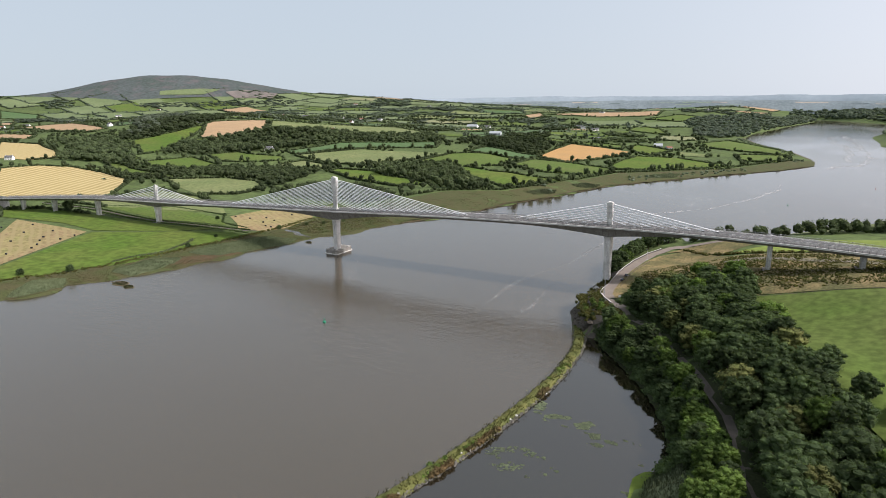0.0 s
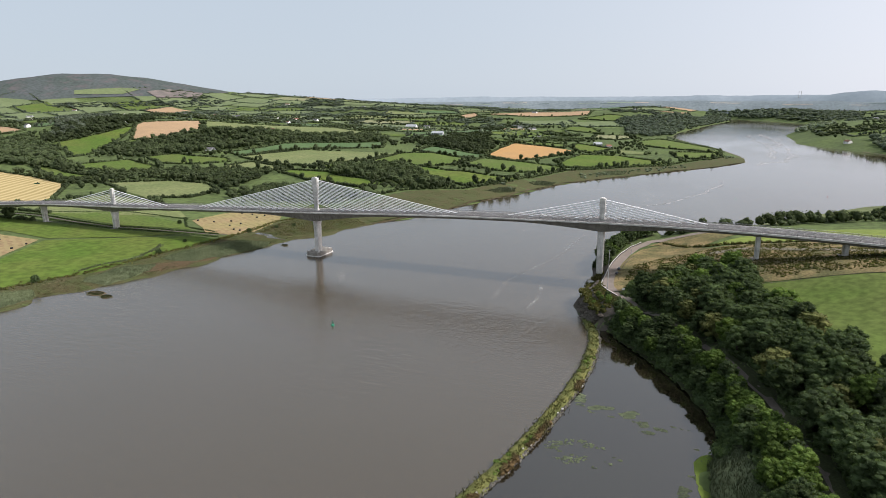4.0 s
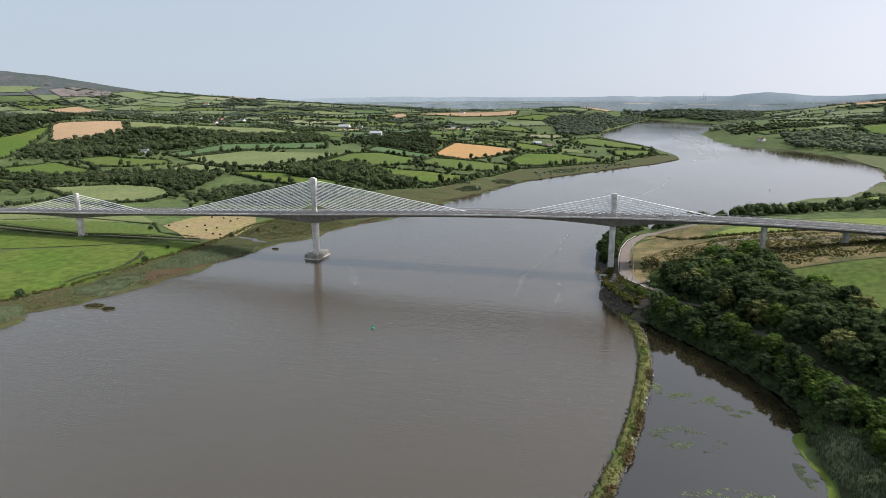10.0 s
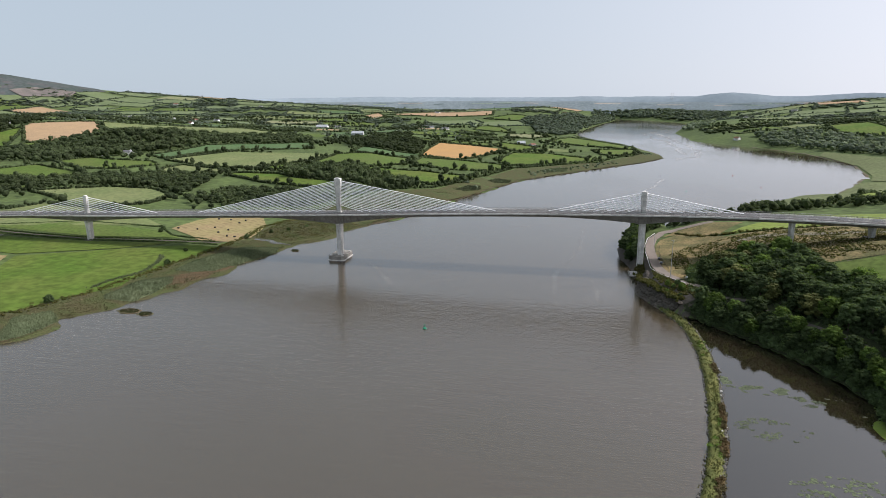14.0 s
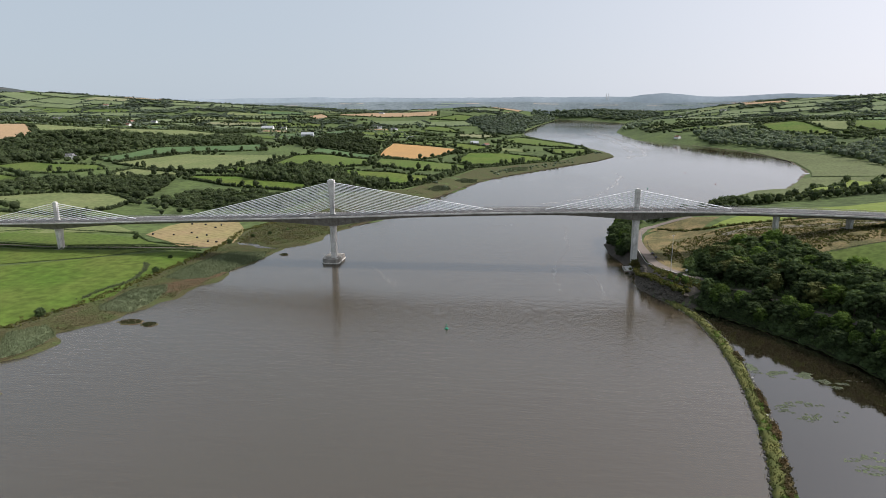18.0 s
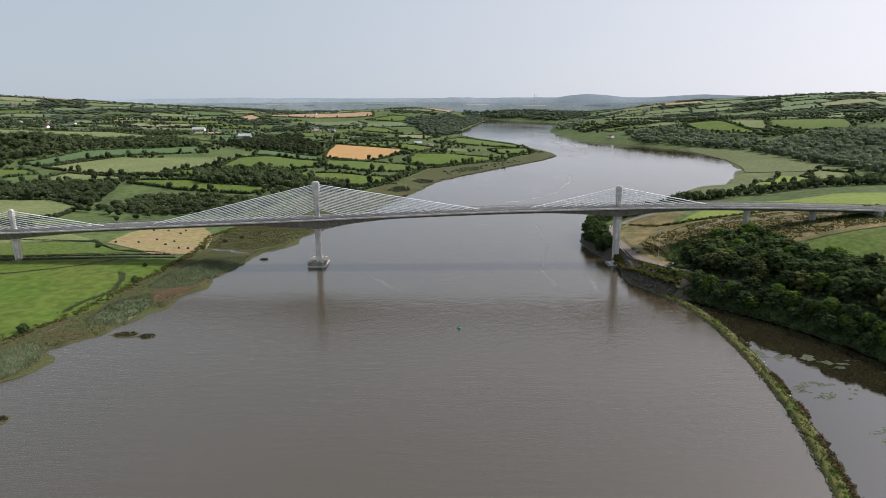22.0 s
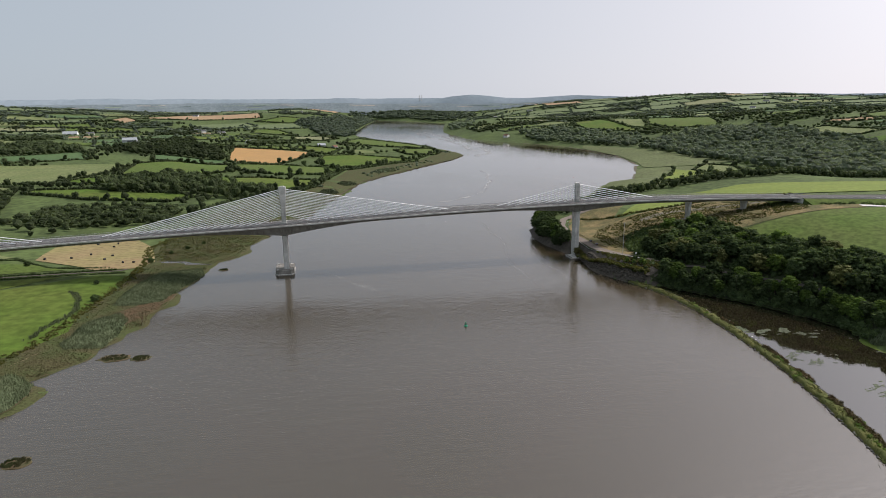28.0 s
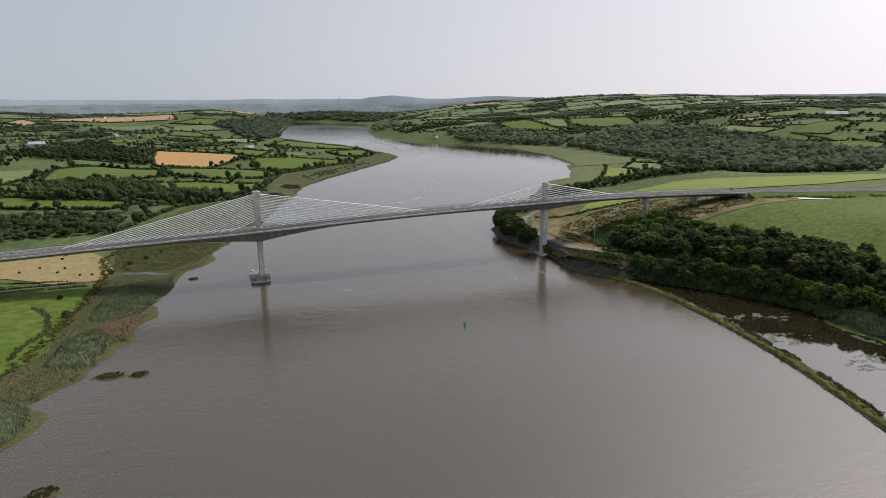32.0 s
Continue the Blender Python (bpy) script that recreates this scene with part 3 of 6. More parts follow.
def field(kind, pts, label, lift=0.2, name="field", step=None):
    """A parcel of land laid over the ground sheet."""
    bm = bmesh.new()
    bm.faces.new([bm.verts.new((x, y, 0)) for x, y in pts])
    xs, ys = [p[0] for p in pts], [p[1] for p in pts]
    size = max(max(xs) - min(xs), max(ys) - min(ys))
    step = step or max(6, size / 28)
    for lo, hi, no in ((min(xs), max(xs), (1, 0, 0)), (min(ys), max(ys), (0, 1, 0))):
        for c in np.arange(lo + step, hi, step):
            bmesh.ops.bisect_plane(bm, geom=bm.verts[:] + bm.edges[:] + bm.faces[:], plane_co=(c * no[0], c * no[1], 0), plane_no=no)
    bmesh.ops.recalc_face_normals(bm, faces=bm.faces)
    if bm.faces[:][0].normal.z < 0:
        bmesh.ops.reverse_faces(bm, faces=bm.faces)
    co = np.array([v.co[:2] for v in bm.verts])
    z = gz(co[:, 0], co[:, 1]) + lift + np.interp(np.hypot(co[:, 0] - 100, co[:, 1] + 430), [0, 800, 1600], [0.12, 0.3, 0.96]) + np.clip(np.hypot(co[:, 0] - 100, co[:, 1] + 430) - 1600, 0, None) * 0.0006
    for v, h in zip(bm.verts, z):
        v.co.z = h
    ob = part(name, bm, M[kind], smooth=True)
    return tagged(ob, label, "field", kind="structure")


LAB = {"lime": "bright yellow-green silage meadow behind the bridge", "far_grass": "green upland field in the distance with haze in its colour", "far_hay": "pale hay meadow in the distance with haze in its colour", "bright": "bright green meadow grass parcel between hedges", "grass": "green grazing field edged by dark hedges", "pasture": "pale dry pasture field edged by hedges", "dark_grass": "dark green grass field between hedges",
       "stubble": "golden stubble field after harvest", "tan": "brown tan harvested field", "orange": "ripe orange cereal field", "stubble_rows": "golden stubble field with rows of cut straw",
       "stubble_mown": "mown straw field with black wrapped bales", "scrub": "dry yellow rough grass with dark gorse scrub", "green_marsh": "grey-green salt marsh inside the river bend", "marsh": "olive brown salt marsh along the water's edge"}
FIELDS = [
    ("stubble_rows", [(-575, -4), (-821, 146), (-802, 199), (-750, 227), (-670, 225), (-544, 191), (-475, 118), (-451, 60)]),
    ("stubble_rows", [(-1361, 417), (-1227, 436), (-1021, 356), (-862, 269), (-873, 219), (-980, 200)]),
    ("tan", [(-1600, 520), (-1419, 537), (-1364, 492), (-1420, 429)]),
    ("tan", [(-1863, 702), (-2072, 996), (-1619, 777), (-1305, 661), (-1301, 610), (-1495, 602)]),
    ("tan", [(-2625, 1049), (-2541, 1073), (-2314, 933), (-2266, 869)]),
    ("dark_grass", [(-2972, 1226), (-2763, 1291), (-2609, 1192), (-2719, 1097)]),
    ("grass", [(-2400, 1294), (-1547, 911), (-1416, 754), (-2234, 1176)]),
    ("bright", [(-1073, 557), (-1082, 684), (-1093, 813), (-1017, 709), (-932, 599), (-869, 514), (-814, 444), (-809, 398), (-933, 485)]),
    ("tan", [(-1099, 818), (-1120, 857), (-1078, 1034), (-920, 860), (-888, 693), (-941, 656)]),
    ("grass", [(-941, 652), (-890, 689), (-859, 645), (-914, 605)]),
    ("pasture", [(-1074, 1042), (-988, 1152), (-850, 1394), (-670, 1285), (-622, 1181), (-684, 877), (-878, 925), (-894, 842)]),
    ("grass", [(-725, 340), (-695, 429), (-591, 398), (-517, 344), (-593, 332), (-690, 319)]),
    ("grass", [(-693, 464), (-674, 526), (-621, 513), (-549, 525), (-514, 495), (-548, 448), (-615, 427)]),
    ("dark_grass", [(-601, 589), (-584, 748), (-452, 994), (-371, 823), (-474, 772), (-528, 676), (-551, 560)]),
    ("pasture", [(-540, 550), (-493, 711), (-412, 723), (-275, 719), (-285, 605), (-332, 490), (-398, 493)]),
    ("pasture", [(-480, 442), (-476, 507), (-351, 450), (-355, 411), (-445, 412)]),
    ("bright", [(-328, 421), (-257, 418), (-212, 384), (-163, 371), (-108, 343), (-144, 311), (-241, 337), (-331, 395)]),
    ("bright", [(-317, 486), (-323, 547), (-276, 541), (-254, 488), (-280, 460)]),
    ("grass", [(-264, 560), (-277, 717), (-216, 788), (-127, 755), (-105, 605), (-157, 548)]),
    ("grass", [(-101, 620), (-121, 784), (56, 692), (73, 646), (49, 577), (-22, 563)]),
    ("bright", [(-158, 534), (-146, 542), (-8, 474), (43, 481), (27, 430), (-9, 372), (-56, 398)]),
    ("orange", [(-140, 852), (-152, 974), (-160, 1144), (-74, 1095), (23, 1016), (21, 947), (-18, 809), (-45, 751)]),
    ("bright", [(43, 736), (39, 847), (49, 941), (129, 953), (241, 857), (237, 807), (144, 733), (67, 689)]),
    ("dark_grass", [(-264, 779), (-294, 926), (-149, 875), (-144, 788), (-224, 778)]),
    ("grass", [(-345, 1200), (-277, 1258), (-30, 1164), (-14, 1070), (-169, 1173)]),
    ("bright", [(-14, 1125), (-3, 1196), (94, 1098), (68, 976), (25, 1028)]),
    ("grass", [(117, 1336), (172, 1557), (331, 1239), (331, 1137), (217, 1168), (146, 1211)]),
    ("grass", [(224, 1083), (326, 1130), (332, 1031), (304, 956), (243, 977)]),
    ("pasture", [(109, 1080), (176, 1057), (176, 1009), (120, 1010)]),
    ("pasture", [(-508, 220), (-429, 271), (-357, 263), (-300, 222), (-301, 172), (-348, 148), (-434, 182)]),
    ("grass", [(-763, 292), (-733, 305), (-666, 279), (-573, 270), (-513, 250), (-516, 222), (-632, 235)]),
    ("pasture", [(-460, 40), (-420, 150), (-330, 135), (-250, 100), (-210, 70), (-370, 34)]),
    ("grass", [(-372, 32), (-305, 66), (-191, 45), (-159, 23), (-236, 10)]),
    ("bright", [(-469, -32), (-428, -4), (-338, -5), (-223, -7), (-153, 3), (-183, -24), (-252, -56), (-317, -49), (-413, -59)]),
    ("stubble_mown", [(-420, -175), (-317, -108), (-379, -60), (-252, -63), (-212, -134), (-190, -172), (-250, -250), (-380, -260)]),
    ("bright", [(-186, -172), (-246, -62), (-181, -26), (-130, 3), (-108, 0), (-111, -34), (-115, -85), (-112, -112), (-131, -147), (-146, -193), (-185, -235)]),
    ("stubble_mown", [(-192, 59), (-195, 84), (-196, 109), (-190, 130), (-142, 145), (-117, 103), (-109, 73), (-102, 44), (-109, 22), (-138, 19), (-156, 35)]),
    ("grass", [(318, -60), (372, -64), (436, -71), (540, -80), (620, -170), (500, -330), (392, -330), (366, -190), (346, -150), (335, -116), (324, -78)]),
    ("lime", [(300, 58), (330, 88), (407, 164), (519, 181), (613, 158), (790, 111), (690, 40), (560, 10), (440, 12), (372, 44)]),
    ("lime", [(481, 292), (649, 530), (667, 474), (554, 289), (495, 265)]),
    ("pasture", [(667, 503), (727, 557), (746, 507), (626, 269), (574, 270), (660, 440)]),
    ("green_marsh", [(781, 902), (802, 786), (800, 575), (702, 558), (620, 585), (655, 665), (700, 830), (708, 1050), (735, 1100)]),
    ("bright", [(899, 1564), (1006, 1560), (979, 1225), (932, 1298), (871, 1392)]),
    ("pasture", [(1010, 1560), (1101, 1452), (1024, 1284), (985, 1347)]),
    ("grass", [(1119, 1463), (1310, 1395), (1212, 1199), (1076, 1238), (1055, 1337)]),
    ("pasture", [(1269, 969), (1359, 961), (1329, 762), (1276, 780), (1247, 862)]),
    ("bright", [(1239, 752), (1285, 704), (1259, 576), (1211, 650)]),
    ("bright", [(1226, 590), (1273, 508), (1266, 456), (1187, 398), (1138, 463)]),
    ("grass", [(1543, 1043), (1816, 1144), (1946, 1084), (1675, 965), (1511, 955)]),
    ("grass", [(1598, 841), (1763, 834), (1494, 626), (1433, 677)]),
    ("grass", [(-190, 2200), (-83, 2330), (20, 2270), (-40, 2130)]),
    ("grass", [(-170, 1979), (-74, 1892), (-14, 1706), (-172, 1814)]),
    ("far_hay", [(-30, 1660), (60, 1660), (110, 1560), (60, 1440), (-20, 1500)]),
    ("tan", [(-690, 2450), (-520, 2800), (-200, 2650), (-170, 2330), (-420, 2320)]),
    ("tan", [(-760, 2330), (-760, 2560), (-640, 2280), (-640, 2080)]),
    ("tan", [(-1222, 4337), (-900, 4300), (-749, 4072), (-870, 4008), (-1040, 4000)]),
    ("tan", [(-798, 4400), (-495, 4400), (-455, 4011), (-699, 4191)]),
    ("tan", [(1389, 1015), (1477, 999), (1675, 960), (1523, 941), (1399, 982)]),
]
for kind, pts in FIELDS:
    near = math.hypot(pts[0][0] - 120, pts[0][1] + 440) < 900
    field(kind, pts, LAB[kind], 0.45 if near and pts[0][0] > 0 else 0.2, step=7 if near else None)
field("marsh", [(-26, 138), (10, 200), (27, 290), (60, 395), (98, 520), (155, 612), (240, 740), (318, 850), (372, 960), (375, 1060), (325, 1010), (250, 840), (150, 715), (85, 640), (60, 540), (5, 350), (-60, 300), (-100, 200)], LAB["marsh"], 0.35)
field("marsh", [(-108, -212), (-98, -197), (-98, -183), (-104, -167), (-96, -156), (-86, -147), (-84, -131), (-73, -119), (-72, -100), (-75, -85), (-66, -64), (-64, -33), (-52, 8), (-56, 30), (-52, 41), (-35, 60), (-18, 131), (-95, 190), (-118, 100), (-107, 40), (-106, 0), (-109, -40), (-115, -85), (-119, -115), (-132, -150), (-150, -212)], LAB["marsh"], 0.15, step=4)
field("marsh_rust", [(-97, -82), (-86, -66), (-76, -46), (-70, -40), (-70, -52), (-78, -80), (-86, -102), (-92, -98)], "low rust brown marsh plants behind the shore", 0.25, step=3)
field("green_marsh", [(612, 575), (600, 573), (527, 447), (475, 425), (385, 305), (300, 200), (330, 196), (420, 246), (560, 282), (640, 400), (700, 552)], "grey-green reedy marsh by the far shore", 0.05)
field("heath", [(-3700, 1750), (-3300, 1500), (-2800, 1750), (-2450, 2250), (-2350, 2650), (-2750, 2900), (-3300, 2700), (-3700, 2300)], "dark heather hill with forestry on its slopes", 1.0)
# wood floor sheet, with canopy shade in its dark colour
field("wood_floor", [(246, -60), (262, -50), (290, -50), (312, -60), (326, -82), (337, -118), (347, -152), (368, -196), (398, -330), (312, -330), (299, -262), (308, -200), (302, -172), (290, -148), (272, -122), (256, -100), (246, -92)], "shade-darkened undergrowth under the riverside wood", 0.15)
field("scrub", [(245, -58), (243, -20), (243, 15), (246, 45), (252, 66), (268, 84), (301, 52), (372, 40), (440, 8), (500, -40), (436, -69), (372, -62), (317, -57), (296, -40), (262, -58)], LAB["scrub"], 0.12)

field("scrub", [(255, 74), (266, 91), (298, 100), (322, 95), (297, 63), (285, 68), (270, 86)], LAB["scrub"], 0.3, step=5)


# ---- the bridge ----
def axis_y(x):
    if x > 420:
        return -0.0009 * 184 ** 2 - 0.3312 * (x - 420)
    return -(0.0009 if x > 0 else 0.0004) * max(0.0, abs(x) - 236) ** 2


def road_dip(x):
    a = min(max((x + 340) / 160, 0), 1, max((150 - x) / 190, 0))
    return 2.2 * a * a * (3 - 2 * a)


def road_z(x):
    x = min(x, 440)
    return 39.2 + 0.028 * x - 0.00003 * x * x - road_dip(x)


def girder_depth(x):
    d = 3.4
    for px, big in ((-230, 3.0), (0, 5.2), (230, 4.2)):
        d = max(d, 3.4 + big * max(0, 1 - abs(x - px) / 62) ** 1.6)
    return d


bridge = thing("cable_stayed_bridge", (0, 0, 0), "long pale concrete cable-stayed road bridge with three pylons over the river", "bridge")
XS = list(range(-482, 409, 5)) + [408]


def sweep(xs, ring):
    bm = bmesh.new()
    loft(bm, [[(x, axis_y(x) + y, road_z(x) + z) for y, z in ring(x)] for x in xs])
    bmesh.ops.recalc_face_normals(bm, faces=bm.faces)
    return bm


def rect(y0, y1, z0, z1):
    return lambda x: [(y0, z0), (y0, z1), (y1, z1), (y1, z0)]


part("deck_slab", sweep(XS, lambda x: [(-10.9, -0.25), (-10.9, -0.7), (-5.3, -1.3), (5.3, -1.3), (10.9, -0.7), (10.9, -0.25)]), M["concrete"], bridge)
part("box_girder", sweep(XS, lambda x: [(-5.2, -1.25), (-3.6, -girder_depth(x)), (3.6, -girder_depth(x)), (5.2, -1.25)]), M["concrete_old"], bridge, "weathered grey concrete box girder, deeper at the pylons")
part("carriageway", sweep(XS, rect(-9.9, 9.9, -0.246, 0.0)), M["asphalt"], bridge)
for s in (-1, 1):
    part("edge_beam", sweep(XS, rect(s * 9.95, s * 11.05, -0.72, 0.22)), M["concrete"], bridge)
    part("median_kerb", sweep(XS, rect(s * 1.5, s * 1.75, 0.004, 0.16)), M["concrete"], bridge)
    for z in (0.55, 0.95, 1.35):
        part("parapet_rail", sweep(XS, rect(s * 10.45, s * 10.6, z, z + 0.1)), M["steel" if z > 1 else "dark_steel"], bridge)
    part("barrier_rail", sweep(XS, rect(s * 1.95, s * 2.1, 0.5, 0.8)), M["steel"], bridge)
    bm = bmesh.new()
    for x in np.arange(-480, 407, 3.0):
        y, z = axis_y(x), road_z(x)
        box(bm, x - 0.09, x + 0.09, y + s * 10.52 - 0.09, y + s * 10.52 + 0.09, z + 0.2, z + 1.5)
    tagged(part("parapet_post", bm, M["dark_steel"], bridge), kind="stuff")
    bm = bmesh.new()
    for x in np.arange(-480, 405, 9.0):
        q = (s * 5.9 - 0.08, s * 5.9 + 0.08)
        loft(bm, [[(xx, axis_y(xx) + yy, road_z(xx) + zz) for yy, zz in ((q[0], 0.004), (q[0], 0.012), (q[1], 0.012), (q[1], 0.004))] for xx in (x, x + 3)])
    tagged(part("lane_marking", bm, M["paint"], bridge), kind="stuff")
    part("edge_line", sweep(XS, rect(s * 9.0 - 0.1, s * 9.0 + 0.1, 0.004, 0.012)), M["paint"], bridge)
for px, top, n, reach, w in ((-230, 45.2, 8, 68, 1.6), (0, 64.8, 18, 124, 2.6), (230, 59.6, 8, 67, 1.9)):
    z0 = road_z(px)
    rise = top - z0
    bm = bmesh.new()
    prof = ((-1.0, 0.62), (0.0, 0.62), (0.45, 0.66), (0.80, 1.0), (0.968, 1.03), (0.970, 0.62), (1.0, 0.55)) if n > 8 else ((-1.0, 0.85), (0.0, 0.85), (0.3, 0.9), (0.5, 1.0), (0.95, 1.03), (0.953, 0.62), (1.0, 0.55))
    rings = []
    for u, s in prof:
        z, c = z0 + u * (rise if u > 0 else 1.2), 0.25
        a, b = w * s, 1.5 * min(1, s + 0.2)
        rings.append([(px - a + c, -b, z), (px + a - c, -b, z), (px + a, -b + c, z), (px + a, b - c, z), (px + a - c, b, z), (px - a + c, b, z), (px - a, b - c, z), (px - a, -b + c, z)])
    # cast in lifts, each a little different in tone
    levels = [-1.0, 0.0] + [rise * q / 7 for q in range(1, 8)]
    def section(z):
        zs = [r_[0][2] for r_ in rings]
        k = max(i for i in range(len(zs) - 1) if zs[i] <= z + 1e-6)
        f = (z - zs[k]) / max(1e-6, zs[k + 1] - zs[k])
        return [(a0 + (a1 - a0) * f, b0 + (b1 - b0) * f, z) for (a0, b0, _), (a1, b1, _) in zip(rings[k], rings[k + 1])]
    corners = [r_[0][2] for r_ in rings]
    lifts = sorted(set(corners[:-3] + [z0 + v for v in levels[1:-1] if z0 + v < corners[-3] - 1]))
    loft(bm, [[(px + (x - px) * 0.96, y * 0.96, z) for x, y, z in section(q)] for q in corners[:-2]])
    bmesh.ops.recalc_face_normals(bm, faces=bm.faces)
    pylon = part("pylon", bm, M["concrete_lift"], bridge)
    for za, zb_ in zip(lifts, lifts[1:] + [corners[-3]]):
        bm = bmesh.new()
        loft(bm, [section(za), section(zb_ - 0.06)])
        bmesh.ops.recalc_face_normals(bm, faces=bm.faces)
        part("concrete_lift", bm, M["concrete_lift"], pylon)
    for q in ([rings[-3], [(x, y, rings[-3][0][2] + 0.35) for x, y, _ in rings[-3]]], [[(x, y, rings[-3][0][2] + 0.35) for x, y, _ in rings[-2]], rings[-1]]):
        bm = bmesh.new()
        loft(bm, q)
        bmesh.ops.recalc_face_normals(bm, faces=bm.faces)
        part("cap", bm, M["concrete_lift"], pylon)
    bm = bmesh.new()
    box(bm, px - w * 0.62 - 0.5, px + w * 0.62 + 0.5, -2.1, 2.1, z0 + 0.02, z0 + 0.9)
    part("plinth", bm, M["concrete"], pylon)
    for s in (-1, 1):
        for i in range(n):
            a = i / (n - 1)
            x1 = px + s * (reach * (0.16 + 0.84 * a))
            zt = z0 + rise * (0.22 + 0.69 * a)
            bm = bmesh.new()
            tube(bm, (px + s * w * 0.7, 0, zt), (x1, 0, road_z(x1) + 0.5), 0.31, k=6)
            cable = part("stay_cable", bm, M["cable"], bridge)
            bm = bmesh.new()
            d = (Vector((px, 0, zt)) - Vector((x1, 0, road_z(x1)))).normalized()
            a0 = Vector((x1, 0, road_z(x1) + 0.1)) - d * 0.3
            tube(bm, a0, a0 + d * 2.2, 0.34, 0.32, k=6)
            part("anchor_tube", bm, M["dark_steel"], cable)
for px, zb, w, t in ((-445, 5, 2.9, 1.3), (-395, 5, 3.0, 1.3), (-325, 5, 3.1, 1.4), (-230, 5, 3.4, 1.6), (0, 2.5, 3.4, 1.9), (230, -1.5, 3.6, 2.0), (326, 23, 2.9, 1.3), (371, 26, 2.9, 1.3)):
    bm = bmesh.new()
    zt = road_z(px) - girder_depth(px) + 0.05
    y, c = axis_y(px), 0.5
    rings = []
    for z, s in ((zb, 0.80), (zb + (zt - zb) * 0.55, 0.84), (zt - 2.5, 0.98), (zt, 1.18)):
        a, b = t * (0.9 + 0.15 * s), w * s
        rings.append([(px - a + c, y - b, z), (px + a - c, y - b, z), (px + a, y - b + c, z), (px + a, y + b - c, z), (px + a - c, y + b, z), (px - a + c, y + b, z), (px - a, y + b - c, z), (px - a, y - b + c, z)])
    for lo, hi in zip(rings, rings[1:]):
        loft(bm, [lo, hi])
    pier = part("pier", bm, M["concrete_lift"], bridge)
    if px not in (0, 230):
        bm = bmesh.new()
        g = float(gz(px, y))
        box(bm, px - 3.2, px + 3.2, y - 4.6, y + 4.6, g - 1.5, g + 0.25)
        part("footing", bm, M["concrete_old"], pier)
# stepped pile cap in the river, with a paler fender lip
cap = thing("pile_cap", (-1.5, 3.5, 0), "weathered concrete pile cap with stained sides under the main pier", "pier base")
for nm, hx, hy_, z0, z1, mt in (("plinth", 7.2, 11.6, -2.5, 0.5, "concrete"), ("block", 6.6, 11.0, 0.5, 2.9, "concrete_old"), ("top_slab", 6.7, 11.1, 2.9, 3.3, "concrete_old")):
    bm = bmesh.new()
    c = 2.2
    ring = [(-hx + c, -hy_), (hx - c, -hy_), (hx, -hy_ + c), (hx, hy_ - c), (hx - c, hy_), (-hx + c, hy_), (-hx, hy_ - c), (-hx, -hy_ + c)]
    loft(bm, [[(x, y, z) for x, y in ring] for z in (z0, z1)])
    part(nm, bm, M[mt], cap)
for x, y in ((-5, -8), (4.6, -8.6), (5, 7), (-5, 8.4)):
    bm = bmesh.new()
    box(bm, x - 0.9, x + 0.9, y - 0.9, y + 0.9, 3.3, 3.8)
    part("upstand", bm, M["concrete"], cap)
slip = thing("pier_slipway", (231, -6, 0), "pale concrete slab footing at the water beside the pier", "slipway")
bm = bmesh.new()
box(bm, -9, 6, -6, 6, -1.5, 0.7)
part("slab", bm, M["concrete"], slip)
bm = bmesh.new()
box(bm, -9, -8.2, -6, 6, 0.7, 1.1)
part("lip", bm, M["concrete_old"], slip)
# abutments and the road beyond
for name, x, d in (("abutment", 410, 1), ("abutment", -486, -1)):
    y, z = axis_y(x), road_z(x)
    ab = thing(name, (x, y, z), "pale concrete abutment where the deck meets the bank", "abutment")
    bm = bmesh.new()
    box(bm, -3, 4, -10.8, 10.8, -5 if d > 0 else -14, -0.8)
    part("seat_wall", bm, M["concrete"], ab)
    for s in (-1, 1):
        bm = bmesh.new()
        xa, xb = (4, 16) if d > 0 else (-24, -3)
        loft(bm, [[(q, s * 10.4, -9 if q == (4 if d > 0 else -3) else -2.0), (q, s * 11.0, -9 if q == (4 if d > 0 else -3) else -2.0), (q, s * 11.0, -0.1), (q, s * 10.4, -0.1)] for q in (xa, xb)])
        bmesh.ops.recalc_face_normals(bm, faces=bm.faces)
        part("wing_wall", bm, M["concrete"], ab)
for xs, lab in (([x for x in range(409, 800, 8)], "dual carriageway on its embankment beyond the bridge"), ([x for x in range(-760, -482, 8)], "dual carriageway approach on low embankment")):
    tagged(part("road", sweep(xs, lambda x: [(-11, -0.3), (-10, 0.0), (10, 0.0), (11, -0.3)]), M["asphalt"]), lab, "road", kind="structure")
    tagged(part("road_embankment", sweep(xs, lambda x: [(-26, -6), (-11.5, -0.35), (11.5, -0.35), (26, -6)]), M["grass"]), "grassy road embankment with rough dry grass", "embankment", kind="structure")
    for s in (-1, 1):
        rail = thing("road_barrier", (0, 0, 0), "galvanised steel crash barrier along the road", "barrier")
        part("rail", sweep(xs, rect(s * 9.9, s * 10.05, 0.5, 0.8)), M["steel"], rail)
        bm = bmesh.new()
        for x in xs:
            box(bm, x - 0.06, x + 0.06, axis_y(x) + s * 9.97 - 0.06, axis_y(x) + s * 9.97 + 0.06, road_z(x) - 0.2, road_z(x) + 0.75)
        tagged(part("post", bm, M["steel"], rail), kind="stuff")


# ---- foliage ----
rng = np.random.default_rng(7)


